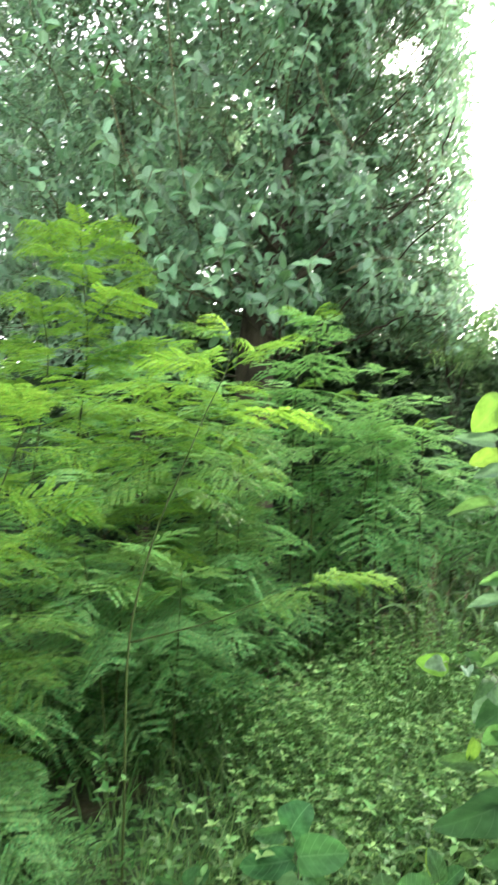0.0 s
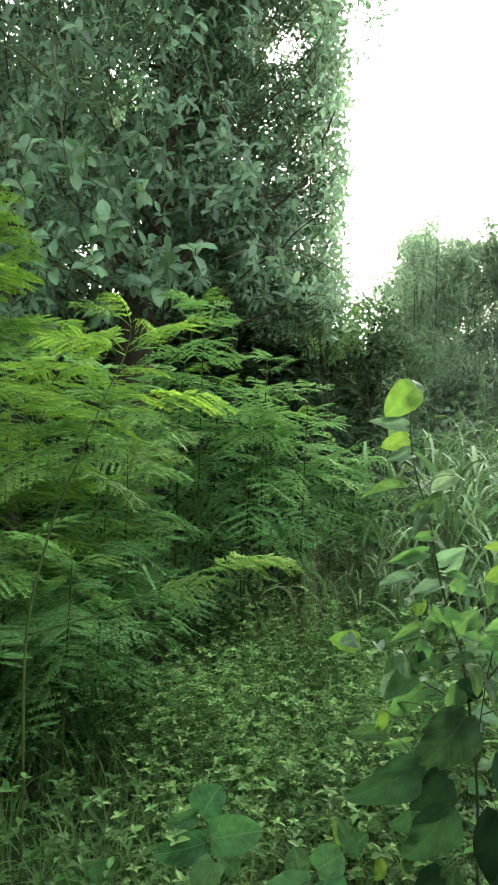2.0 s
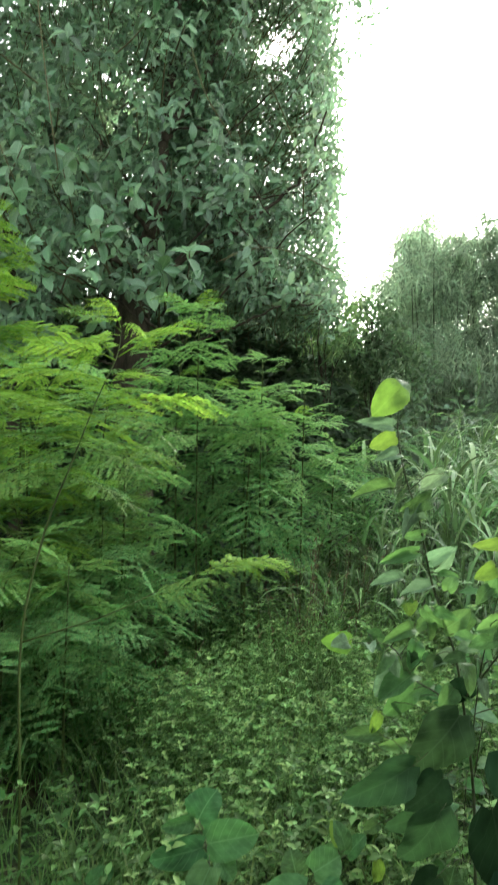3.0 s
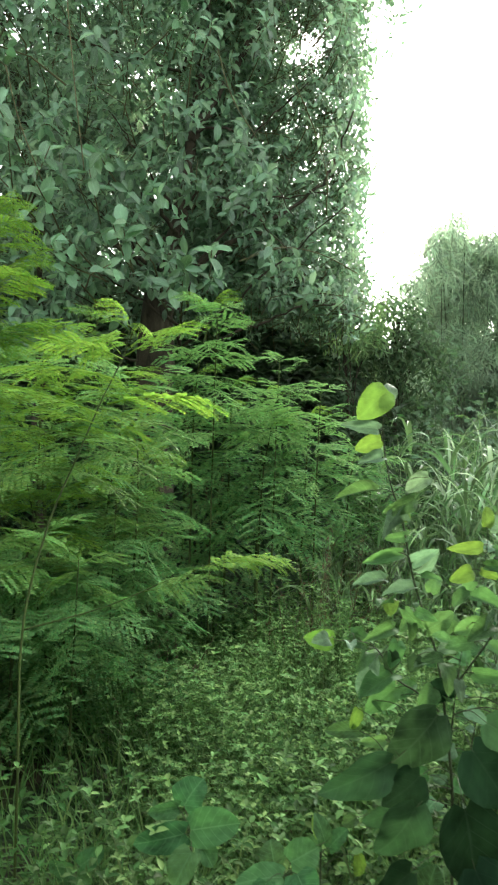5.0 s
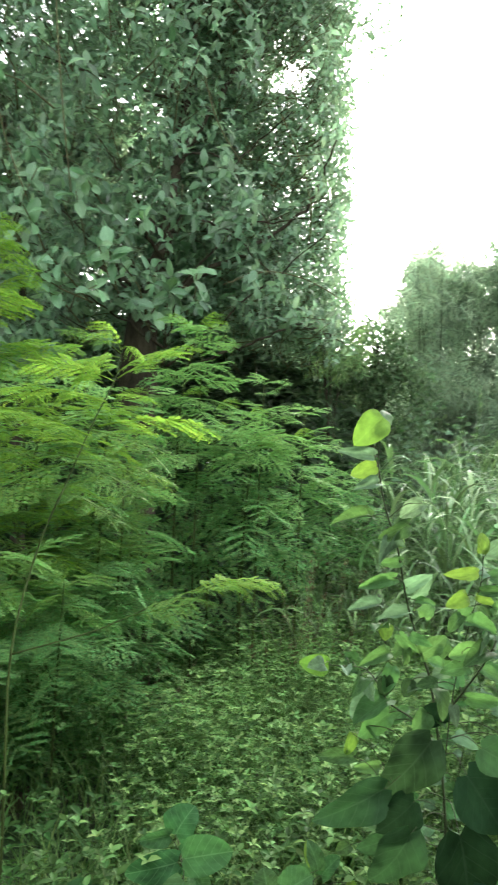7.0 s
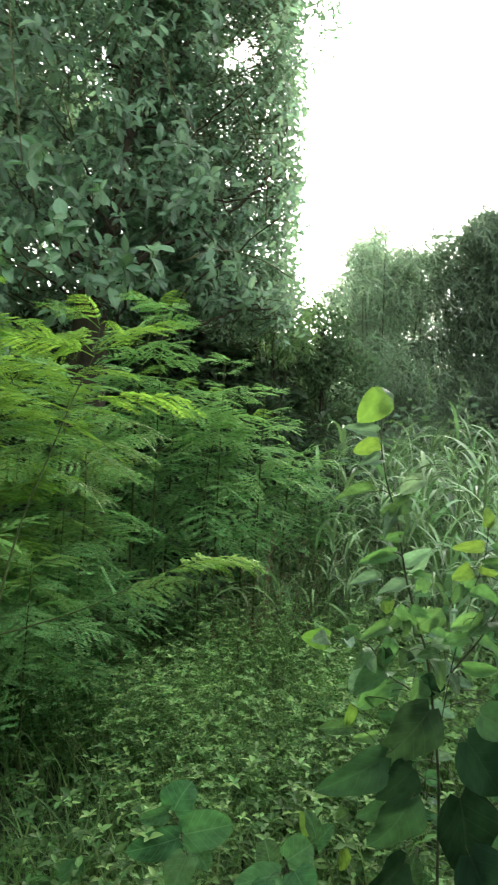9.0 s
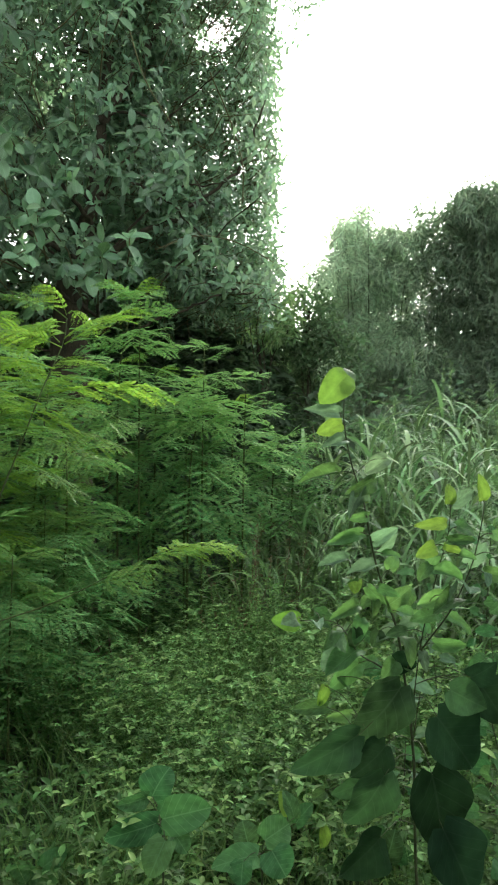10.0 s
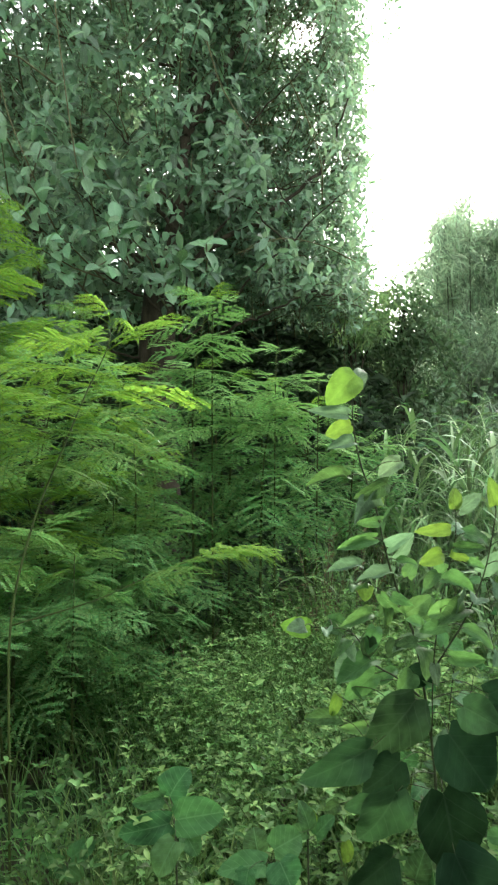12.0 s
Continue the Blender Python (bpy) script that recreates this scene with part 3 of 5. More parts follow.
# ---- undergrowth under the trees ----
def bush(x, y, r, h, count, material=SHADED_LEAF, length=0.14):
    b = thing("bush", (0, 0, 0), "leafy bush among the trees, shade or sun in its leaf colour", "bush", "bushes under the trees")
    c = cloud([(x, y, h * 0.45, r, r * 0.8, h * 0.55)], int((0.6 if x < 2.6 else 1.0) * count), -0.5, 1.5)
    ax = unit((c - [x, y, 0]) + rng.normal(0, 0.5, c.shape))
    for q in c[rng.integers(0, len(c), 7)]:
        limb("branch", [(x, y, -0.05), ((x + q[0]) / 2, (y + q[1]) / 2, q[2] * 0.6), q], 0.02, 0.006, b, TWIG, 5)
    turns, places = rosette_leaves(c, ax, 5, 1.1 * length, 0.42, 0.25, TINY_LEAF)
    tagged(part("foliage", mesh_of("foliage", scatter(TINY_LEAF, turns, places), material), b), kind="stuff")
    stand(b, (x, y, 0))


for x, y, r, h, n in ((-3.6, 7.6, 1.2, 3.0, 700), (-2.3, 7.9, 1.1, 2.9, 700), (-1.0, 8.1, 1.1, 2.9, 700), (0.2, 8.2, 1.1, 2.9, 700), (1.3, 8.4, 1.0, 2.8, 650), (2.3, 8.7, 0.8, 2.3, 450),
                      (3.4, 9.3, 1.2, 1.9, 500), (4.9, 9.0, 1.3, 2.1, 600), (6.6, 8.8, 1.3, 2.6, 650), (3.6, 7.6, 0.9, 1.6, 400), (5.3, 7.4, 1.1, 1.7, 450), (-0.4, 9.5, 1.3, 3.9, 1000), (1.0, 9.6, 1.2, 3.9, 1000), (2.1, 9.8, 0.9, 3.2, 600), (-2.2, 9.5, 1.4, 3.9, 900), (-3.8, 9.4, 1.4, 4.2, 800), (3.2, 12.6, 1.5, 2.8, 500), (5.2, 12.8, 1.6, 3.4, 900), (7.4, 12.6, 1.7, 3.6, 900), (6.2, 11.9, 1.2, 3.0, 500), (-2.6, 6.4, 0.9, 2.0, 420), (2.5, 7.3, 0.7, 1.6, 300), (1.75, 9.2, 0.7, 3.3, 500), (-3.0, 10.6, 1.3, 4.6, 500), (-1.4, 10.8, 1.3, 4.6, 500), (0.2, 10.9, 1.3, 4.4, 500), (1.7, 10.9, 1.1, 4.2, 450), (2.8, 10.6, 0.7, 3.2, 300), (-4.4, 8.4, 1.2, 3.8, 600)):
    # leaf colour carries canopy shade left of x 2.6, open light right of it
    bush(x, y, r, h, n, SHADED_LEAF if x < 2.6 else LIT_SIDE_LEAF, 0.15 if y < 9.4 else 0.25)
for x in range(-7, 12, 2):
    bush(x, 14.5, 2.0, 3.9, 260, SHADED_LEAF if x < 2.6 else LIT_SIDE_LEAF, 0.45)
# unseen trees and bushes added behind and beside the path to block sky light
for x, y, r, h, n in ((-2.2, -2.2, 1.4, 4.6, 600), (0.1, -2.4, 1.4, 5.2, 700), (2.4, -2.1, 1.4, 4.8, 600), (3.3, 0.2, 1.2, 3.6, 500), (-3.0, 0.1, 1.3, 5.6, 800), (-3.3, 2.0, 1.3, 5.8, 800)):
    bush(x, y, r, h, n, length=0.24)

# ---- feathery saplings ----
def frond_shape(pairs, leaflets, droop, seed, leaf_w=0.22, young=False, blade=0.19, plain=False):
    """One twice-feathered leaf of length 1 along +y: a midrib with paired side ribs, each set with paired leaflets."""
    r = np.random.default_rng(seed)
    sets, dirs, nrms, at, sizes = [], [], [], [], []
    rib = lambda t: np.array([0.05 * math.sin(3 * t + seed), t * (1 - 0.12 * droop * t), 0.12 * t - droop * t * t * 0.55])
    line = np.array([rib(t) for t in np.linspace(0, 1, 8)])
    sets.append(tube(line, np.linspace(0.009, 0.004, 8), 3))
    for i in range(pairs):
        t = 0.2 + 0.8 * i / (pairs - 1)
        base, ahead = rib(t), unit(rib(t + 0.02) - rib(t - 0.02))
        reach = 0.45 * (1 - 0.45 * abs(t - 0.55) / 0.55) * r.uniform(0.85, 1.1)
        for s in (-1, 1):
            side = unit(np.array([s, 0, 0]) + ahead * r.uniform(0.45, 0.75) + [0, 0, r.normal(0.0, 0.16) - 0.1])
            sag = r.uniform(0.05, 0.22) + (0.6 if young else 0)
            tip = lambda u: base + side * reach * u + np.array([0, 0, -sag * reach * u * u])
            sets.append(tube([tip(0), tip(1.0)], [0.005, 0.002], 3) if plain else tube([tip(0), tip(0.5), tip(1.0)], [0.005, 0.004, 0.002], 3))
            for k in range(leaflets):
                u = 0.08 + 0.92 * k / (leaflets - 1)
                p, fwd = tip(u), unit(tip(u + 0.05) - tip(u - 0.05))
                out = unit(np.cross(fwd, [0, 0, 1]))
                for q in (-1, 1):
                    dirs.append(out * q + fwd * 0.55 + [0, 0, r.normal(-0.03, 0.12) - (0.5 if young else 0)])
                    nrms.append(np.array([0, 0, 1]) + r.normal(0, 0.15, 3))
                    at.append(p)
                    sizes.append(reach * blade * (1 - 0.45 * abs(u - 0.5)) * r.uniform(0.85, 1.1))
    sizes = np.array(sizes)
    lf = (np.array([(0, 0, 0), (-0.5, 0.5, 0.03), (0.5, 0.5, 0.03), (0, 1, 0)], float), np.array([(0, 2, 1), (1, 2, 3)]), np.array([(0.5, 0), (0, 0.5), (1, 0.5), (0.5, 1)], float))
    if plain:
        lf = (np.array([(-0.5, 0, 0), (0.5, 0.1, 0), (0, 1, 0)], float), np.array([(0, 1, 2)]), np.array([(0, 0), (1, 0), (0.5, 1)], float))
    w = sizes * leaf_w * 14 / leaflets
    sets.append(scatter(lf, frames_of(np.array(dirs), np.array(nrms), sizes, w), np.array(at)))
    return joined(sets)


FRONDS = {}
for key, mat in (("young", YOUNG_FERN), ("leafy", FERN), ("deep", DEEP_FERN), ("pale", PALE_FERN)):
    FRONDS[key] = [mesh_of("frond", frond_shape(7, 16, d, 5 + i, 0.46, blade=0.18), mat) for i, d in enumerate((0.25, 0.5, 0.7))]
    if key in ("deep", "pale"):
        FRONDS[key + "_coarse"] = [mesh_of("frond", frond_shape(6, 12, d, 15 + i, 0.5, blade=0.19, plain=True), mat) for i, d in enumerate((0.25, 0.45, 0.7))]
FRONDS["lime"] = [mesh_of("frond", frond_shape(8, 21, d, 41 + i, 0.5, blade=0.18), YOUNG_FERN) for i, d in enumerate((0.2, 0.4, 0.6))]
FRONDS["lime_low"] = [mesh_of("frond", frond_shape(8, 18, d, 51 + i, 0.46, blade=0.17), FERN) for i, d in enumerate((0.25, 0.4, 0.6))]
FRONDS["tip"] = [mesh_of("frond", frond_shape(6, 12, d, 31 + i, 0.4, True, 0.2), YOUNG_FERN) for i, d in enumerate((0.8, 1.1))]


def put_frond(plant, kind, base, heading, rise, length, roll=0.0):
    """heading in degrees from +x, rise in degrees over the level."""
    a, b = radians(heading), radians(rise)
    d = np.array([[math.cos(a) * math.cos(b), math.sin(a) * math.cos(b), math.sin(b)]])
    up = np.array([[-math.cos(a) * math.sin(b), -math.sin(a) * math.sin(b), math.cos(b)]])
    side = np.cross(d, up)
    up = up * math.cos(roll) + side * math.sin(roll)
    t = frames_of(d, up, length, length)[0]
    m = Matrix([[*t[i], float(base[i])] for i in range(3)] + [[0, 0, 0, 1]])
    part("frond", FRONDS[kind][int(rng.integers(len(FRONDS[kind])))], plant, matrix=m)


def sapling(points, r0, count, kinds, length, low=0.3, label="", tips=2, top_rise=30, high=1.0):
    plant = thing("feathery_sapling", points[0], label or "slender sapling with feathery green leaves", "sapling", "feathery saplings")
    o = np.array(points[0], float)
    line = curve(points, 8) - o
    part("stem", mesh_of("stem", tube(line, np.linspace(r0, r0 * 0.3, len(line)), 6), STEM), plant)
    for i in range(count):
        t = low + (high - low) * (i + rng.uniform(0, 0.8)) / count
        k = t * (len(line) - 1)
        p = line[int(k)] + (line[min(int(k) + 1, len(line) - 1)] - line[int(k)]) * (k - int(k))
        near_top = (t - low) / (1 - low)
        kind = kinds[2] if near_top > 0.72 else kinds[1] if near_top > 0.4 else kinds[0]
        heading = i * 137.5 + rng.uniform(-25, 25)
        put_frond(plant, kind, p, heading, -8 + top_rise * near_top ** 2 + rng.uniform(-14, 14), length * rng.uniform(0.75, 1.15) * (1.05 - 0.3 * near_top ** 2), rng.normal(0, 0.3))
    put_frond(plant, kinds[2], line[-1], rng.uniform(0, 360), 35, length * 0.7)
    for i in range(tips):
        put_frond(plant, "tip", line[-1], 360 * i / max(tips, 1) + rng.uniform(0, 90), 65, length * 0.5)
    return plant


def frond_to(plant, kind, p, q, tilt=-0.1):
    """A frond from its foot to its tip, its face nearly level."""
    o, p, q = np.array(plant.location), np.array(p), np.array(q)
    d = q - p + [0, 0, 0.06 * np.linalg.norm(q - p)]
    size = np.linalg.norm(q - p) * (1.5 if kind == "tip" else 1.2)
    t = frames_of(d[None], np.array([[rng.normal(0, 0.2), tilt + rng.normal(0, 0.25), 1.0]]), size, size)[0]
    m = Matrix([[*t[i], float(p[i] - o[i])] for i in range(3)] + [[0, 0, 0, 1]])
    part("frond", FRONDS[kind][int(rng.integers(len(FRONDS[kind])))], plant, matrix=m)


near_one = sapling([(-0.37, 2.03, -0.03), (-0.362, 2.04, 0.5), (-0.366, 2.11, 0.94), (-0.312, 2.2, 1.243), (-0.234, 2.28, 1.466), (-0.163, 2.36, 1.664), (-0.095, 2.43, 1.83), (-0.08, 2.47, 1.925)],
                   0.005, 2, ("lime_low", "lime_low", "lime_low"), 0.3, 0.62, "slender sapling with lime green feathery leaves and thin green stem", top_rise=10, high=0.75, tips=0)
for p, q, kind in (
        ((-0.084, 2.47, 1.911), (-0.18, 2.4, 1.914), "tip"),
        ((-0.078, 2.47, 1.937), (-0.097, 2.43, 2.02), "tip"),
        ((-0.071, 2.48, 1.943), (-0.013, 2.42, 1.954), "tip"),
        ((-0.09, 2.43, 1.829), (0.11, 2.33, 1.904), "lime"),
        ((-0.083, 2.43, 1.849), (0.047, 2.55, 1.967), "lime"),
        ((-0.102, 2.41, 1.811), (-0.315, 2.33, 1.868), "lime"),
        ((-0.096, 2.42, 1.837), (-0.226, 2.55, 1.933), "lime"),
        ((-0.124, 2.38, 1.738), (-0.418, 2.28, 1.776), "lime"),
        ((-0.113, 2.39, 1.764), (0.012, 2.3, 1.754), "lime"),
        ((-0.148, 2.33, 1.656), (0.147, 2.22, 1.671), "lime"),
        ((-0.157, 2.32, 1.636), (0.044, 2.15, 1.558), "lime_low"),
):
    frond_to(near_one, kind, p, q, 0.1)
for p, q, kind in (
        ((-0.161, 2.31, 1.616), (-0.477, 2.22, 1.682), "lime"),
        ((-0.174, 2.29, 1.582), (-0.382, 2.2, 1.613), "lime"),
        ((-0.198, 2.25, 1.525), (-0.423, 2.12, 1.44), "lime_low"),
        ((-0.19, 2.26, 1.535), (-0.507, 2.3, 1.548), "lime_low"),
        ((-0.194, 2.25, 1.525), (-0.037, 2.12, 1.452), "lime_low"),
        ((-0.228, 2.22, 1.434), (-0.082, 2.12, 1.355), "lime_low"),
):
    frond_to(near_one, kind, p, q)
# its long side shoot
o = np.array((-0.37, 2.03, -0.03))
shoot = curve([(-0.366, 2.11, 0.94), (-0.12, 2.2, 0.99), (0.1, 2.32, 1.06), (0.3, 2.42, 1.1)], 6) - o
part("side_shoot", mesh_of("side_shoot", tube(shoot, np.linspace(0.003, 0.0012, len(shoot)), 5), STEM), near_one)
for i, q in enumerate(shoot[9::2]):
    put_frond(near_one, "lime" if i > 2 else "lime_low", q, (12, 40)[i % 2] + rng.normal(0, 15), rng.uniform(10, 20), 0.2, rng.normal(0, 0.2))
put_frond(near_one, "lime", shoot[-1], 5, 12, 0.2, 0.1)
put_frond(near_one, "tip", shoot[-1], -20, 5, 0.1)


def tiered_sapling(points, r0, tiers, low, reach, label, kinds=("lime_low", "lime", "tip"), droop=0.0):
    """A sapling with long level leaves in tiers, shorter to its top, each ending in a curled young tip."""
    plant = thing("feathery_sapling", points[0], label, "sapling", "feathery saplings")
    o = np.array(points[0], float)
    line = curve(points, 8)
    part("stem", mesh_of("stem", tube(line - o, np.linspace(r0, r0 * 0.3, len(line)), 6), STEM), plant)
    for i in range(tiers):
        t = low + (1 - low) * (i + 0.5) / tiers
        foot = line[int(t * (len(line) - 1))]
        up = (t - low) / (1 - low)
        for side in (0, 180, 270) if i % 3 == 0 else (0, 90) if i % 3 == 1 else (180, 270):
            a = radians(side + rng.normal(0, 28))
            size = reach * (0.2 + 0.8 * (1 - up) ** 0.8) * rng.uniform(0.8, 1.15) * (0.75 if side in (90, 270) else 1)
            end = foot + size * np.array([math.cos(a), math.sin(a), 0.1 - droop + 0.7 * up ** 2 + rng.normal(0, 0.1)])
            frond_to(plant, kinds[1] if up > 0.15 and rng.uniform() < 0.85 else kinds[0], foot, end)
            if 0.3 < up < 0.9 and side in (0, 180):
                way = np.array([math.cos(a), math.sin(a) - 0.4, 0.1])
                frond_to(plant, kinds[2], foot + 0.75 * (end - foot), foot + 0.75 * (end - foot) + 0.09 * way + [0, 0, 0.03])
    for a in (0.3, 2.4, 4.4):
        frond_to(plant, kinds[2], line[-1], line[-1] + 0.13 * np.array([math.cos(a), math.sin(a), 0.4]))
    return plant


tiered_sapling([(-1.08, 3.45, -0.03), (-1.06, 3.5, 0.9), (-0.98, 3.5, 1.5), (-0.92, 3.5, 2.1), (-0.95, 3.5, 2.5), (-0.96, 3.5, 2.7)], 0.009, 18, 0.3, 0.5,
               "tall sapling with bright lime feathery leaves in level tiers")
tiered_sapling([(-1.22, 3.3, -0.03), (-1.2, 3.35, 0.9), (-1.14, 3.4, 1.6), (-1.09, 3.4, 2.0), (-1.13, 3.4, 2.3)], 0.008, 13, 0.3, 0.44,
               "tall sapling with bright lime feathery leaves in level tiers")
tiered_sapling([(-0.55, 3.55, -0.03), (-0.6, 3.6, 0.9), (-0.62, 3.6, 1.4), (-0.5, 3.55, 1.85)], 0.008, 10, 0.35, 0.4, "slim sapling with lime feathery leaves beside the taller one")
for x, y, h in ((-1.05, 2.75, 0.5), (-0.95, 2.25, 0.5), (-0.55, 2.0, 0.28), (-0.8, 2.35, 0.3)):
    sapling([(x, y, -0.04), (x + 0.02, y, 0.5 * h), (x + 0.04, y - 0.02, h)], 0.004, 16, ("deep", "deep", "deep"), 0.24, 0.2, "small sapling with dark feathery leaves near the ground", tips=0)
sapling([(-0.36, 3.4, -0.04), (-0.361, 3.4, 0.18), (-0.51, 3.4, 0.65), (-0.6, 3.45, 0.97), (-0.68, 3.5, 1.31)], 0.009, 12, ("deep", "leafy", "leafy"), 0.36, 0.62, "leaning sapling with bare dark stem and feathery top")
sapling([(-0.42, 3.55, -0.04), (-0.5, 3.5, 0.3), (-0.54, 3.5, 0.5), (-0.6, 3.55, 1.2)], 0.007, 10, ("deep", "leafy", "leafy"), 0.36, 0.6, "leaning sapling with bare dark stem and feathery top")
sapling([(-1.25, 2.6, -0.03), (-1.2, 2.65, 0.7), (-1.1, 2.7, 1.2), (-0.95, 2.75, 1.65)], 0.010, 24, ("lime_low", "lime", "lime"), 0.42, 0.2)
sapling([(-0.95, 2.1, -0.03), (-0.95, 2.15, 0.5), (-0.9, 2.2, 0.9), (-0.85, 2.2, 1.15)], 0.008, 20, ("deep", "leafy", "leafy"), 0.38, 0.3)
sapling([(-0.42, 3.9, -0.03), (-0.4, 3.9, 0.6), (-0.33, 3.95, 1.2), (-0.25, 4.0, 1.75)], 0.010, 28, ("deep", "leafy", "young"), 0.4, 0.25)
GREEN = ("deep_coarse", "deep_coarse", "pale_coarse")
for x, y, h, lean in ((0.16, 4.64, 2.52, 0.1), (0.6, 4.48, 1.72, 0.05), (0.62, 4.8, 1.95, 0.03), (0.93, 4.75, 1.8, 0.02), (0.4, 4.75, 2.0, 0.0), (-0.1, 4.3, 1.7, -0.1), (-0.7, 4.5, 1.85, 0.05), (-1.2, 4.3, 1.9, 0.0),
                      (-1.8, 4.1, 1.9, 0.1), (-2.2, 4.9, 1.9, 0.0), (-1.5, 5.1, 1.85, 0.1), (-0.3, 5.2, 1.9, 0.0), (0.35, 5.3, 1.85, 0.08), 
                      (-1.6, 3.3, 1.7, 0.1), (-2.6, 4.0, 1.9, 0), (-0.15, 4.0, 1.2, 0.1), (-1.0, 3.0, 1.5, 0.1), (-1.7, 2.7, 1.5, 0.1), (-0.65, 3.2, 1.2, 0.1), (-2.1, 3.5, 1.8, 0.1), (1.3, 5.05, 1.6, 0.05), (-0.3, 4.2, 2.0, 0.05), (-0.75, 4.1, 2.1, 0.0), (-1.15, 4.7, 2.15, 0.05), (-0.5, 4.9, 2.15, 0.0), (0.1, 5.0, 2.1, 0.05), (-1.7, 4.6, 2.2, 0.0), (-0.15, 3.75, 1.6, 0.0), (1.55, 5.4, 1.55, 0.0)):
    sapling([(x - 0.05, y, -0.04), (x - 0.03, y + 0.02, 0.4 * h), (x, y, 0.75 * h), (x + lean, y - 0.02, h - 0.12)], 0.011, int(12 + 7 * h), GREEN, 0.38, 0.15 if x < 0.5 else 0.42,
            "thin sapling with feathery deep green leaves in the thicket", tips=3 if h > 2.1 else 1 if h > 1.6 else 0)

for x, y, h, lean in ((-0.4, 3.1, 1.0, 0.05), (-0.65, 2.95, 1.1, -0.1), (-0.3, 3.65, 1.2, 0.05), (-0.5, 3.3, 1.15, -0.15)):
    sapling([(x, y, -0.04), (x + 0.3 * lean, y, 0.45 * h), (x + lean, y - 0.05, h)], 0.008, 18, ("deep", "deep", "leafy"), 0.3, 0.66, "leaning sapling with thin dark stem and feathery leaves", tips=0)
for x, y, h in ((-1.15, 1.4, 1.6), (-1.4, 1.95, 1.9), (-1.05, 1.75, 1.35), (-1.7, 1.5, 2.0)):
    sapling([(x, y, -0.04), (x - 0.02, y, 0.5 * h), (x + 0.06, y + 0.03, h)], 0.009, 26, ("leafy", "leafy", "young"), 0.38, 0.3, "slender sapling with feathery green leaves beside the path")

# ---- the heart-leaved shrub and broad-leaved weeds ----
BLEND = lambda v: 0.25 * POINTED(v) + 0.75 * HEARTY(v)
HEART_MESH = {}
for key, mat in (("LEAF", HEART), ("PALE", HEART_PALE), ("YOUNG", HEART_YOUNG), ("WEED", BROAD), ("OLD", HEART_SHADED), ("MID", HEART_MID)):
    HEART_MESH[key] = [mesh_of("leaf", leaf_shape({"MID": POINTED, "OLD": POINTED, "LEAF": BLEND, "PALE": BLEND, "YOUNG": BLEND}.get(key, HEARTY), 15, f, c, w * (0.3 if key == "YOUNG" else 1), 5, 0.03 if key == "YOUNG" else 0.1, 0.02), mat) for f, c, w in ((0.35, 0.3, 0.04), (0.7, 0.15, 0.05), (0.2, 0.5, 0.045), (0.5, 0.1, 0.05), (0.25, 0.65, 0.04), (0.9, 0.3, 0.03))]
LEAF, PALE, YOUNG, WEED, OLD, MID = "LEAF", "PALE", "YOUNG", "WEED", "OLD", "MID"
STEM_POINTS = {}
leaf_rng = np.random.default_rng(5)


def shrub_stem(plant, name, points, r0, r1):
    line = curve(points, 6)
    STEM_POINTS.setdefault(plant.name, []).extend(line)
    part(name, mesh_of(name, tube(line - np.array(plant.location), np.linspace(0.8 * r0, 0.8 * r1, len(line)), 7), SHRUB_STEM), plant)


def heart_leaf(plant, base, tip, width, look_key):
    """One leaf from the end of its stalk to its tip, and the stalk down to the nearest stem."""
    o, base, tip = np.array(plant.location), np.array(base), np.array(tip)
    tip = base + {WEED: 0.84, LEAF: 0.8, PALE: 0.78, YOUNG: 0.8}.get(look_key, 1.0) * (tip - base)
    d = tip - base
    facing = np.array([[leaf_rng.normal(0.0, 0.1), -1.0, 0.15]]) if look_key in (OLD, MID, YOUNG) else np.array([[leaf_rng.normal(0.0, 0.35), leaf_rng.uniform(-1.0, -0.45), leaf_rng.uniform(0.0, 0.9)]])
    size = float(np.linalg.norm(d)) * 1.06
    t = frames_of(d[None], facing, size, width * {OLD: 1.08, MID: 1.08, WEED: 1.15}.get(look_key, 0.85))[0]
    m = Matrix([[*t[i], float(base[i] - o[i])] for i in range(3)] + [[0, 0, 0, 1]])
    leaf = part("leaf", HEART_MESH[look_key][int(leaf_rng.choice([0, 2, 3]) if look_key in (OLD, MID, WEED, YOUNG) else leaf_rng.integers(6))], plant, {"PALE": "pale grey-green leaf underside", "YOUNG": "bright yellow-green young leaf"}.get(look_key, ""), m)
    stems = np.array(STEM_POINTS[plant.name])
    score = np.linalg.norm(stems - base, axis=1) + np.maximum(0, stems[:, 2] - base[2]) * 1.5
    foot = stems[int(score.argmin())]
    mid = (foot + base) / 2 + [0, 0, 0.15 * np.linalg.norm(base - foot)]
    v, f, u = tube(curve([foot, mid, base + d * 0.02], 4), np.full(9, 0.0011), 4)
    back = np.array(m.inverted())
    v = (v - o) @ back[:3, :3].T + back[:3, 3]
    part("leaf_stalk", mesh_of("leaf_stalk", (v, f, u), SHRUB_STEM), leaf)
    return leaf


shrub = thing("heart_leaved_shrub", (0.81, 1.6, 0.0), "young shrub with large heart-shaped green leaves", "shrub")
shrub_stem(shrub, "stem", [(0.815, 1.6, -0.05), (0.81, 1.6, 0.12), (0.808, 1.6, 0.29)], 0.006, 0.0052)

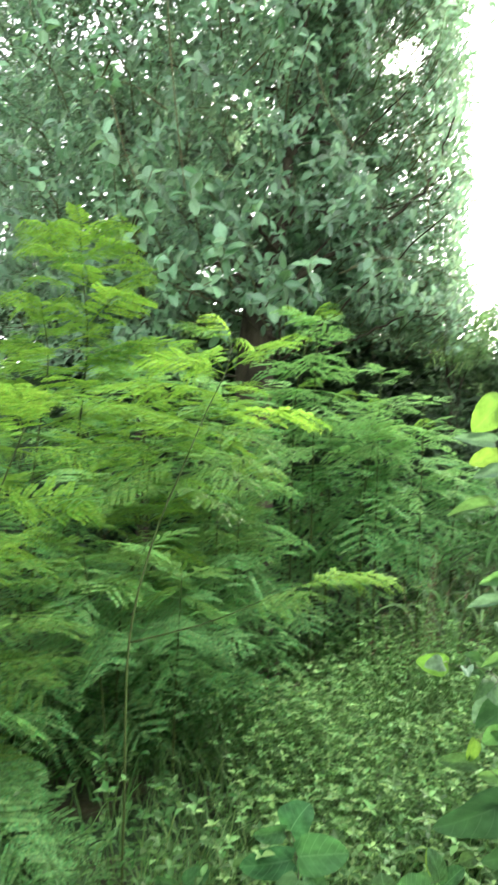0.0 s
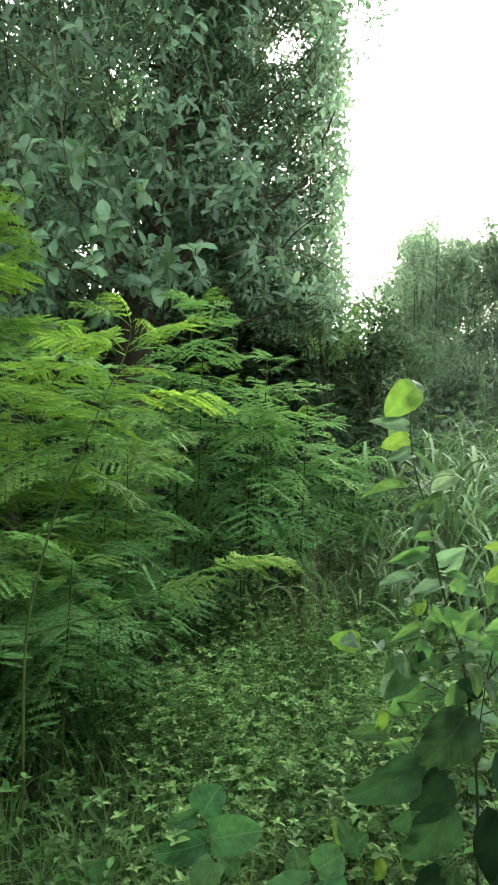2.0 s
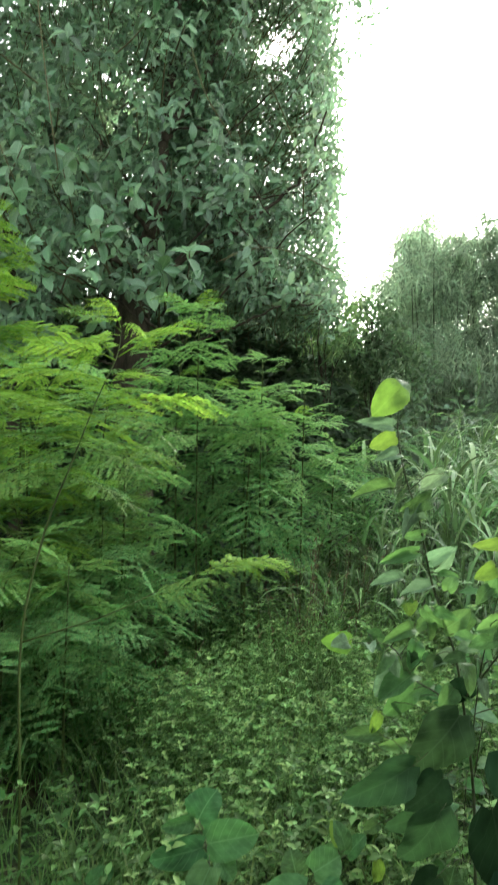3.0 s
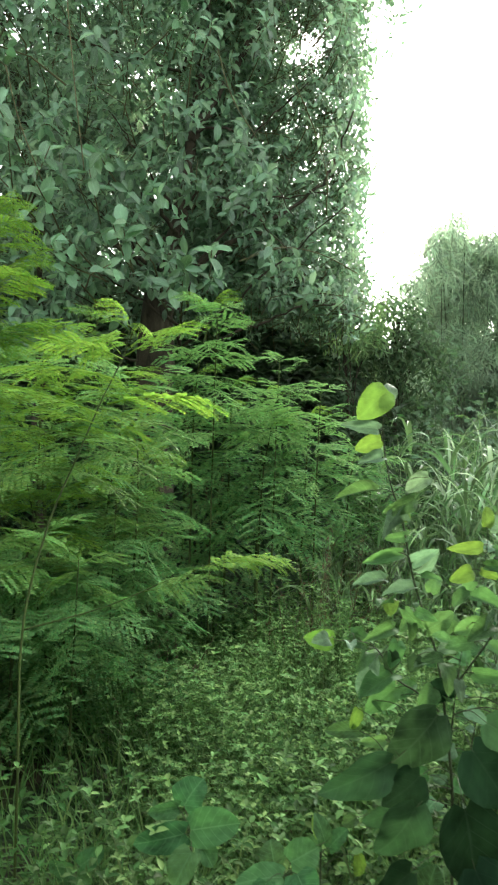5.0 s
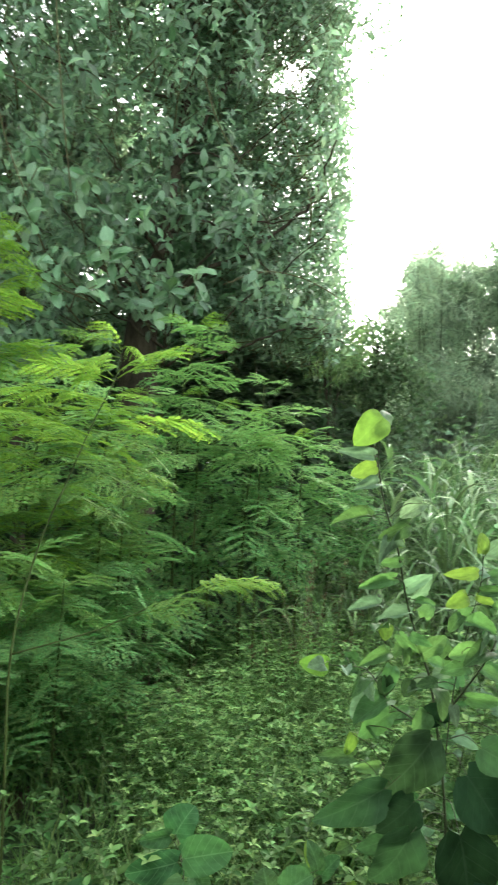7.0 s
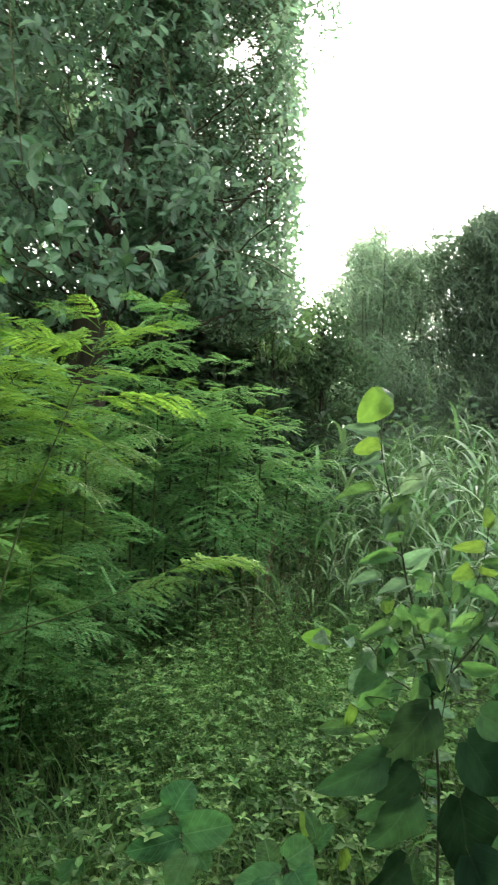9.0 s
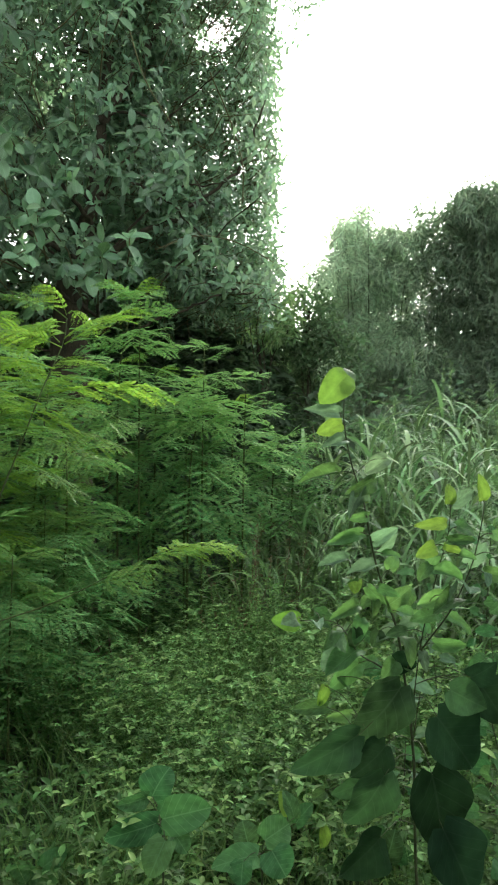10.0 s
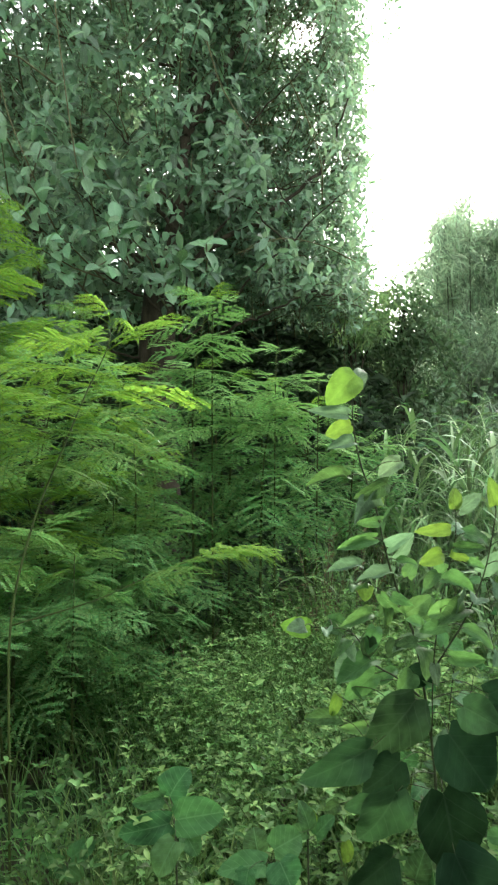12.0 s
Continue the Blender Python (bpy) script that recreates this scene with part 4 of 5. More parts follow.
shrub_stem(shrub, 'stem', [(0.808, 1.6, 0.29), (0.803, 1.6, 0.404), (0.802, 1.6, 0.663), (0.779, 1.6, 0.882), (0.761, 1.6, 0.996), (0.737, 1.6, 1.069), (0.693, 1.58, 1.198), (0.661, 1.56, 1.333), (0.626, 1.55, 1.434), (0.61, 1.55, 1.534), (0.613, 1.55, 1.604)], 0.0052, 0.0018)
shrub_stem(shrub, 'branch', [(0.779, 1.6, 0.882), (0.801, 1.5, 0.993), (0.823, 1.42, 1.091), (0.853, 1.38, 1.199), (0.87, 1.36, 1.309), (0.874, 1.36, 1.354)], 0.0032, 0.0012)
shrub_stem(shrub, 'branch', [(0.796, 1.6, 0.746), (0.77, 1.48, 0.991), (0.771, 1.4, 1.162), (0.784, 1.36, 1.277), (0.78, 1.34, 1.35)], 0.002, 0.001)
shrub_stem(shrub, 'branch', [(0.768, 1.6, 0.856), (0.712, 1.6, 0.905), (0.655, 1.6, 0.944), (0.6, 1.6, 1.023), (0.508, 1.6, 1.037)], 0.0035, 0.0012)
shrub_stem(shrub, 'branch', [(0.785, 1.6, 0.83), (0.731, 1.56, 0.867), (0.683, 1.54, 0.807), (0.632, 1.54, 0.76)], 0.003, 0.0012)
shrub_stem(shrub, 'branch', [(0.726, 1.6, 1.08), (0.669, 1.57, 1.13), (0.628, 1.56, 1.145)], 0.002, 0.001)
heart_leaf(shrub, (0.617, 1.54, 1.647), (0.536, 1.52, 1.572), 0.09, YOUNG)
heart_leaf(shrub, (0.628, 1.575, 1.625), (0.654, 1.6, 1.697), 0.045, PALE)
heart_leaf(shrub, (0.599, 1.55, 1.554), (0.498, 1.47, 1.565), 0.039, PALE)
heart_leaf(shrub, (0.606, 1.55, 1.529), (0.534, 1.56, 1.501), 0.051, YOUNG)
heart_leaf(shrub, (0.612, 1.56, 1.486), (0.532, 1.5, 1.475), 0.04, PALE)
heart_leaf(shrub, (0.595, 1.55, 1.407), (0.477, 1.54, 1.397), 0.037, LEAF)
heart_leaf(shrub, (0.725, 1.56, 1.439), (0.66, 1.58, 1.397), 0.051, PALE)
heart_leaf(shrub, (0.691, 1.56, 1.387), (0.593, 1.53, 1.346), 0.051, LEAF)
heart_leaf(shrub, (0.668, 1.58, 1.331), (0.69, 1.6, 1.367), 0.034, YOUNG)
heart_leaf(shrub, (0.674, 1.57, 1.331), (0.575, 1.47, 1.33), 0.03, PALE)
heart_leaf(shrub, (0.678, 1.57, 1.296), (0.61, 1.54, 1.292), 0.032, LEAF)
heart_leaf(shrub, (0.664, 1.58, 1.252), (0.551, 1.57, 1.227), 0.04, LEAF)
heart_leaf(shrub, (0.696, 1.59, 1.227), (0.745, 1.52, 1.275), 0.042, PALE)
heart_leaf(shrub, (0.706, 1.59, 1.201), (0.756, 1.53, 1.234), 0.038, PALE)
heart_leaf(shrub, (0.626, 1.58, 1.19), (0.524, 1.56, 1.181), 0.038, PALE)
heart_leaf(shrub, (0.71, 1.59, 1.165), (0.59, 1.54, 1.161), 0.044, PALE)
heart_leaf(shrub, (0.628, 1.56, 1.148), (0.626, 1.53, 1.105), 0.049, YOUNG)
heart_leaf(shrub, (0.649, 1.58, 1.072), (0.561, 1.55, 1.048), 0.042, LEAF)
heart_leaf(shrub, (0.503, 1.6, 1.037), (0.422, 1.58, 1.048), 0.061, YOUNG)
heart_leaf(shrub, (0.556, 1.64, 1.044), (0.622, 1.65, 1.002), 0.049, LEAF)
heart_leaf(shrub, (0.736, 1.6, 1.059), (0.798, 1.56, 1.102), 0.067, LEAF)
heart_leaf(shrub, (0.765, 1.33, 1.303), (0.69, 1.3, 1.304), 0.034, YOUNG)
heart_leaf(shrub, (0.776, 1.34, 1.343), (0.788, 1.36, 1.396), 0.034, YOUNG)
heart_leaf(shrub, (0.794, 1.36, 1.338), (0.846, 1.34, 1.381), 0.04, PALE)
heart_leaf(shrub, (0.871, 1.36, 1.345), (0.86, 1.34, 1.413), 0.038, YOUNG)
heart_leaf(shrub, (0.784, 1.36, 1.294), (0.836, 1.4, 1.324), 0.038, PALE)
heart_leaf(shrub, (0.762, 1.38, 1.247), (0.699, 1.36, 1.222), 0.044, YOUNG)
heart_leaf(shrub, (0.783, 1.36, 1.259), (0.849, 1.33, 1.261), 0.03, LEAF)
heart_leaf(shrub, (0.777, 1.37, 1.247), (0.811, 1.34, 1.235), 0.026, YOUNG)
heart_leaf(shrub, (0.761, 1.38, 1.189), (0.84, 1.36, 1.168), 0.042, LEAF)
heart_leaf(shrub, (0.851, 1.4, 1.196), (0.909, 1.38, 1.251), 0.045, PALE)
heart_leaf(shrub, (0.758, 1.4, 1.199), (0.715, 1.38, 1.168), 0.037, LEAF)
heart_leaf(shrub, (0.767, 1.62, 0.995), (0.687, 1.58, 0.969), 0.041, PALE)
heart_leaf(shrub, (0.663, 1.6, 1.031), (0.634, 1.57, 0.964), 0.047, LEAF)
heart_leaf(shrub, (0.656, 1.6, 0.954), (0.54, 1.57, 0.898), 0.072, LEAF)
heart_leaf(shrub, (0.664, 1.62, 0.911), (0.57, 1.6, 0.85), 0.064, LEAF)
heart_leaf(shrub, (0.565, 1.6, 0.87), (0.545, 1.6, 0.805), 0.036, YOUNG)
heart_leaf(shrub, (0.569, 1.6, 0.814), (0.468, 1.62, 0.811), 0.047, LEAF)
heart_leaf(shrub, (0.64, 1.62, 0.782), (0.558, 1.6, 0.783), 0.037, LEAF)
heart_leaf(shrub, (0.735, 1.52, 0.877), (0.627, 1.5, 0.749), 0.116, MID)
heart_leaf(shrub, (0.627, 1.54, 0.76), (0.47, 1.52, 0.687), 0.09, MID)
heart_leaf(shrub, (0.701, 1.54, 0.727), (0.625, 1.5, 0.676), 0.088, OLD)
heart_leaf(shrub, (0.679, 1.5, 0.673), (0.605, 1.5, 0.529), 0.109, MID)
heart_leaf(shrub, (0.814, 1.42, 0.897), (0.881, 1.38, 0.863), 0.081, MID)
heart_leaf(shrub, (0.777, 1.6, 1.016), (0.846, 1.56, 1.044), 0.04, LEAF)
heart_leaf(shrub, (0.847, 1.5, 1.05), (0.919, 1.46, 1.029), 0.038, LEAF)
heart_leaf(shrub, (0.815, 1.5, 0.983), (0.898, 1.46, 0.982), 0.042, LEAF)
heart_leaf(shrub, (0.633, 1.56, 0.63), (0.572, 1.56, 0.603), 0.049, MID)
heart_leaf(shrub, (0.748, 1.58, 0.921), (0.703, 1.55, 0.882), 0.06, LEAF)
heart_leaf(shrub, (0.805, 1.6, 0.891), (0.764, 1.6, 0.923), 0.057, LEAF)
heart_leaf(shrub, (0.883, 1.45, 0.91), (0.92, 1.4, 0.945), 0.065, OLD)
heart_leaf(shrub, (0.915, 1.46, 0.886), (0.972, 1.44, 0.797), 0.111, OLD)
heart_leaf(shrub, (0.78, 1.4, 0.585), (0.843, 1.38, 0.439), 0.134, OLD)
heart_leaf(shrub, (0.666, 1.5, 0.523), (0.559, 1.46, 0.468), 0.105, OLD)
heart_leaf(shrub, (0.806, 1.62, 1.093), (0.777, 1.6, 1.026), 0.051, LEAF)
heart_leaf(shrub, (0.679, 1.64, 0.883), (0.739, 1.66, 0.916), 0.046, LEAF)

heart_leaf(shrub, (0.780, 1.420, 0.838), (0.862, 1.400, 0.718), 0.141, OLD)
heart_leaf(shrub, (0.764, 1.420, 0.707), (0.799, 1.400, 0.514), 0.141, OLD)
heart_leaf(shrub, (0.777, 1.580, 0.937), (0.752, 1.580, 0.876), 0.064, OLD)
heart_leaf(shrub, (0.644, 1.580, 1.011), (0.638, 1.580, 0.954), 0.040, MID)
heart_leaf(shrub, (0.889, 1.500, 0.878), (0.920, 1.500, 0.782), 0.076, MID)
heart_leaf(shrub, (0.561, 1.600, 0.600), (0.519, 1.600, 0.581), 0.040, LEAF)
heart_leaf(shrub, (0.630, 1.620, 0.958), (0.551, 1.620, 0.884), 0.082, PALE)
heart_leaf(shrub, (0.607, 1.620, 0.882), (0.649, 1.620, 0.845), 0.055, LEAF)
heart_leaf(shrub, (0.565, 1.640, 1.033), (0.641, 1.660, 1.039), 0.048, LEAF)
heart_leaf(shrub, (0.711, 1.600, 0.996), (0.696, 1.600, 0.955), 0.040, MID)
# smaller leaves all along its stems
stem_line = np.array(STEM_POINTS[shrub.name])
for p in np.concatenate([stem_line, stem_line])[leaf_rng.permutation(2 * len(stem_line))[:95]]:
    if p[2] < 0.95 or p[2] > 1.3:
        continue
    out = unit(leaf_rng.normal(0, 1, 3) * [1, 1, 0.5] + [0, 0, -0.1])
    size = leaf_rng.uniform(0.035, 0.08)
    heart_leaf(shrub, p + out * leaf_rng.uniform(0.02, 0.05), p + out * (size + 0.04), size * leaf_rng.uniform(0.6, 0.8), leaf_rng.choice([LEAF, LEAF, PALE]))


def broad_weed(at, top):
    plant = thing("broad_leaved_weed", (*at, 0.0), "low weed with broad soft green leaves", "weed", "broad weeds")
    shrub_stem(plant, "stem", [(at[0] + 0.02, at[1] + 0.02, -0.03), (at[0], at[1], top * 0.5), (at[0], at[1], top)], 0.005, 0.003)
    return plant


weed_one = broad_weed((0.157, 1.68), 0.515)
heart_leaf(weed_one, (0.137, 1.76, 0.559), (0.18, 1.78, 0.637), 0.094, WEED)
heart_leaf(weed_one, (0.157, 1.69, 0.535), (0.293, 1.66, 0.567), 0.081, WEED)
heart_leaf(weed_one, (0.142, 1.67, 0.538), (0.018, 1.62, 0.536), 0.063, WEED)
heart_leaf(weed_one, (0.158, 1.62, 0.52), (0.107, 1.58, 0.449), 0.066, WEED)
heart_leaf(weed_one, (0.123, 1.74, 0.569), (0.037, 1.7, 0.574), 0.038, WEED)
heart_leaf(weed_one, (0.184, 1.66, 0.51), (0.215, 1.62, 0.476), 0.048, WEED)

weed_two = broad_weed((0.389, 1.58), 0.476)
heart_leaf(weed_two, (0.359, 1.6, 0.496), (0.35, 1.62, 0.549), 0.056, WEED)
heart_leaf(weed_two, (0.397, 1.58, 0.509), (0.476, 1.6, 0.536), 0.071, WEED)
heart_leaf(weed_two, (0.375, 1.56, 0.486), (0.27, 1.52, 0.521), 0.059, WEED)
heart_leaf(weed_two, (0.408, 1.55, 0.499), (0.434, 1.5, 0.456), 0.074, WEED)
heart_leaf(weed_two, (0.495, 1.66, 0.507), (0.485, 1.66, 0.58), 0.043, WEED)
heart_leaf(weed_two, (0.333, 1.53, 0.496), (0.317, 1.5, 0.45), 0.056, WEED)

weed_three = broad_weed((0.501, 1.750), 0.465)
heart_leaf(weed_three, (0.512, 1.750, 0.469), (0.481, 1.750, 0.537), 0.056, YOUNG)
heart_leaf(weed_three, (0.523, 1.750, 0.441), (0.570, 1.750, 0.499), 0.042, WEED)
heart_leaf(weed_three, (0.602, 1.750, 0.421), (0.614, 1.750, 0.322), 0.042, YOUNG)
heart_leaf(weed_three, (0.501, 1.750, 0.450), (0.441, 1.750, 0.460), 0.035, WEED)
weed_four = broad_weed((0.733, 1.750), 0.308)
heart_leaf(weed_four, (0.787, 1.750, 0.305), (0.815, 1.750, 0.387), 0.063, WEED)
heart_leaf(weed_four, (0.817, 1.750, 0.303), (0.872, 1.750, 0.322), 0.042, WEED)
heart_leaf(weed_four, (0.733, 1.750, 0.300), (0.688, 1.750, 0.333), 0.049, WEED)
weed_five = broad_weed((-0.165, 1.900), 0.314)
heart_leaf(weed_five, (-0.180, 1.900, 0.323), (-0.250, 1.900, 0.343), 0.043, WEED)
heart_leaf(weed_five, (-0.156, 1.900, 0.330), (-0.092, 1.900, 0.374), 0.049, WEED)
heart_leaf(weed_five, (-0.165, 1.900, 0.306), (-0.119, 1.900, 0.264), 0.046, WEED)
heart_leaf(weed_five, (-0.177, 1.900, 0.315), (-0.221, 1.900, 0.278), 0.040, WEED)


def side_weed(x, y, top, count, key, size):
    """An upright weed with leaves all round its stem."""
    plant = thing("upright_weed", (x, y, 0.0), "upright weed with soft oval green leaves", "weed", "upright weeds")
    shrub_stem(plant, "stem", [(x, y, -0.03), (x + 0.02, y, top * 0.5), (x + rng.normal(0, 0.05), y - 0.03, top)], 0.004, 0.0015)
    for i in range(count):
        z = top * (0.3 + 0.7 * (i + 0.5) / count)
        a = i * 2.4 + rng.uniform(-0.4, 0.4)
        out = np.array([math.cos(a), math.sin(a), rng.uniform(-0.3, 0.4)])
        s = size * rng.uniform(0.7, 1.2)
        base = np.array([x, y, z]) + out * 0.04
        heart_leaf(plant, base, base + out * s, s * 0.62, key)


for x, y, top, n, key in ((1.25, 1.95, 0.85, 14, WEED), (1.05, 2.2, 0.7, 12, PALE), (1.5, 2.3, 0.95, 14, WEED), (1.15, 2.6, 0.75, 12, WEED), (1.45, 2.8, 0.8, 12, PALE), (1.75, 2.7, 0.95, 14, WEED),
                          (1.0, 1.55, 0.6, 12, WEED), (1.15, 1.75, 0.75, 12, WEED), (0.9, 1.95, 0.55, 10, WEED), (1.6, 3.2, 0.9, 12, WEED), (2.0, 3.3, 1.0, 14, WEED), (2.5, 3.2, 1.1, 14, WEED)):
    side_weed(x, y, top, n, key, 0.075)
for x, y, top in ((2.74, 6.8, 2.0), (2.6, 7.0, 2.1), (2.88, 6.6, 1.9), (3.16, 7.0, 2.1), (2.4, 6.7, 1.85), (3.4, 6.2, 2.05)):
    side_weed(x, y, top, 34, PALE, 0.085)


# ---- dead brush at the thicket's foot ----
def dead_brush(x, y, r):
    b = thing("dead_brush", (x, y, 0.0), "small heap of dry brown twigs", "brush")
    for _ in range(60):
        p = rng.normal(0, r, 3) * [1, 1, 0]
        d = unit(rng.normal(0, 1, 3) + [0, 0, 0.9]) * rng.uniform(0.15, 0.45)
        line = curve([p, p + d * 0.5 + rng.normal(0, 0.03, 3), p + d], 4)
        line[:, 2] = np.maximum(line[:, 2], 0.0)
        part("twig", mesh_of("twig", tube(line, np.linspace(0.005, 0.0015, len(line)), 4), DRY), b)


dead_brush(0.03, 4.05, 0.2)


# ---- dry weeds and a flowering grass by the thicket ----
def dry_weed(x, y, top, stems):
    plant = thing("dry_weed", (x, y, 0.0), "thin brown half-dry weed with small seed heads", "weed", "dry weeds")
    for _ in range(stems):
        tip = np.array([rng.normal(0, 0.14), rng.normal(0, 0.1), top * rng.uniform(0.6, 1.05)])
        line = curve([rng.normal(0, 0.03, 3) * [1, 1, 0], tip * 0.5 + rng.normal(0, 0.02, 3), tip], 5)
        stem = part("stem", mesh_of("stem", tube(line, np.linspace(0.003, 0.001, len(line)), 4), DRY), plant)
        n = 14
        at = line[rng.integers(len(line) // 3, len(line), n)]
        d = unit(rng.normal(0, 1, (n, 3)) + [0, 0, 0.3])
        tagged(part("seed_head", mesh_of("seed_head", scatter(TINY_LEAF, frames_of(d, unit(rng.normal(0, 1, (n, 3))), rng.uniform(0.02, 0.05, n), 0.012), at), DRY_LEAF), plant), kind="stuff")


for x, y, top, n in ((0.95, 4.3, 0.95, 9), (1.1, 4.4, 0.85, 8), (0.75, 4.2, 0.7, 6), (1.3, 4.6, 0.9, 6)):
    dry_weed(x, y, top, n)

# ---- low herbs over the ground ----
def herb_cover(name, label, xs, ys, count, height, leaf, pairs, material, shape=TINY_LEAF, lean=0.35, hollow=None, wide=0.5):
    x, y = rng.uniform(*xs, count), rng.uniform(*ys, count)
    patch = np.array([noise.noise((4.6 * a, 4.6 * b, 9.0)) for a, b in zip(x, y)]) + rng.normal(0, 0.08, count)
    bare = patch < -0.06
    if hollow:
        bare |= np.hypot(x - hollow[0], y - hollow[1]) < hollow[2] * rng.uniform(0.7, 1.2, count)
    x, y = x[~bare], y[~bare]
    n = len(x)
    z = np.array([lift(a, b) for a, b in zip(x, y)])
    lump = np.array([noise.noise((2.1 * a, 2.1 * b, 2.0)) for a, b in zip(x, y)])
    h = height * rng.uniform(0.35, 1.25, n) * np.clip(1 + 1.3 * lump, 0.3, 1.9)
    tilt = rng.normal(0, lean, (n, 2))
    tilt[:, 1] = np.where(y < 1.9, np.abs(tilt[:, 1]), tilt[:, 1])  # those at the shrub lean away from it
    base = np.stack([x, y, z - 0.01], -1)
    axis = unit(np.stack([tilt[:, 0], tilt[:, 1], np.ones(n)], -1))
    size = leaf * rng.uniform(0.7, 1.3, n)
    sets = []
    blade = (np.array([(-0.5, 0, 0), (0.5, 0, 0), (0, 1, 0)], float), np.array([(0, 1, 2)]), np.zeros((3, 2)))
    side = unit(rng.normal(0, 1, (n, 3)) * [1, 1, 0])
    sets.append(scatter(blade, frames_of(axis, side, h, np.full(n, 0.005)), base))
    for k in range(pairs):
        f = 0.35 + 0.65 * k / max(pairs - 1, 1)
        spin = rng.uniform(0, 6.28, n)
        for q in range(4 if k == pairs - 1 else 2):
            ang = spin + q * (1.57 if k == pairs - 1 else 3.14)
            d = np.stack([np.cos(ang), np.sin(ang), rng.normal(0.1 if k < pairs - 1 else 0.45, 0.25, n)], -1)
            nm = np.stack([-0.3 * np.cos(ang), -0.3 * np.sin(ang), np.ones(n)], -1) + rng.normal(0, 0.25, (n, 3))
            s = size * rng.uniform(0.75, 1.15, n)
            sets.append(scatter(shape, frames_of(d, nm, s, s * wide), base + axis * (h * f)[:, None]))
    ob = new(name, mesh_of(name, joined(sets), material))
    return tagged(ob, label, "ground plants", kind="stuff")


CARPET = "low carpet of small-leaved green herbs over the clearing, gap shade in their colour"
TOPS = "pale grey-green herb tops over the carpet, top light in their colour"
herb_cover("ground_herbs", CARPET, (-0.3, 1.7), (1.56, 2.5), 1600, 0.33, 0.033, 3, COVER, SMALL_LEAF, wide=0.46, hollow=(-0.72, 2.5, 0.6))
herb_cover("ground_herbs", TOPS, (-0.12, 1.7), (1.62, 2.5), 480, 0.4, 0.034, 3, LIT_PALE_HERB, SMALL_LEAF, wide=0.5, hollow=(-0.72, 2.5, 0.6))
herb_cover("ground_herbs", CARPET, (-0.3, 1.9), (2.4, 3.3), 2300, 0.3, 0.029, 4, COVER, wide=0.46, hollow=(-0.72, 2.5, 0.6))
herb_cover("ground_herbs", TOPS, (-0.05, 1.9), (2.4, 3.3), 2000, 0.36, 0.029, 3, LIT_PALE_HERB, wide=0.48)
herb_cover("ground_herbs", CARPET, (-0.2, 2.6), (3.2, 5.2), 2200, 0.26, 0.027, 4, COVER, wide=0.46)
herb_cover("ground_herbs", TOPS, (0.1, 2.3), (3.2, 4.9), 7000, 0.32, 0.025, 3, LIT_PALE_HERB, wide=0.5)
herb_cover("ground_herbs", "taller soft weeds standing out of the carpet of herbs", (-0.05, 1.8), (1.85, 4.2), 380, 0.44, 0.033, 5, LIT_PALE_HERB, SMALL_LEAF)
herb_cover("ground_herbs", "leafy weeds under the saplings, shade put into their colour", (-2.2, -0.3), (2.0, 4.2), 2000, 0.4, 0.04, 4, DARKENED_HERB, hollow=(-0.72, 2.55, 0.5))
herb_cover("ground_herbs", "leafy weeds at the foot of the thicket", (-1.6, 1.5), (4.3, 5.6), 1500, 0.5, 0.03, 5, DARKENED_HERB)
herb_cover("ground_herbs", "tall leafy weeds among the sapling stems", (-1.3, -0.05), (3.3, 4.4), 800, 0.7, 0.03, 7, DARKENED_HERB)
herb_cover("ground_herbs", "tall leafy weeds between the saplings and the grass", (0.65, 1.8), (3.95, 4.7), 900, 0.62, 0.024, 6, LIT_PALE_HERB, wide=0.4)
herb_cover("ground_herbs", "tall pale weeds standing before the dark bushes", (1.2, 2.6), (5.7, 6.7), 550, 1.25, 0.05, 7, DARKENED_HERB)
herb_cover("ground_herbs", "low weeds all round the clearing", (-6.0, 7.5), (-4.0, 1.2), 1600, 0.25, 0.12, 1, DARKENED_HERB)
herb_cover("ground_herbs", "low weeds all round the clearing", (1.9, 7.5), (1.0, 6.0), 1600, 0.3, 0.1, 2, DARKENED_HERB)
herb_cover("ground_herbs", "low weeds all round the clearing", (-6.5, -2.4), (1.0, 7.0), 1200, 0.3, 0.12, 1, DARKENED_HERB)
herb_cover("ground_herbs", "weeds around the grass and under the trees", (-4.0, 6.0), (5.5, 9.0), 2500, 0.45, 0.11, 2, SHADED_LEAF)


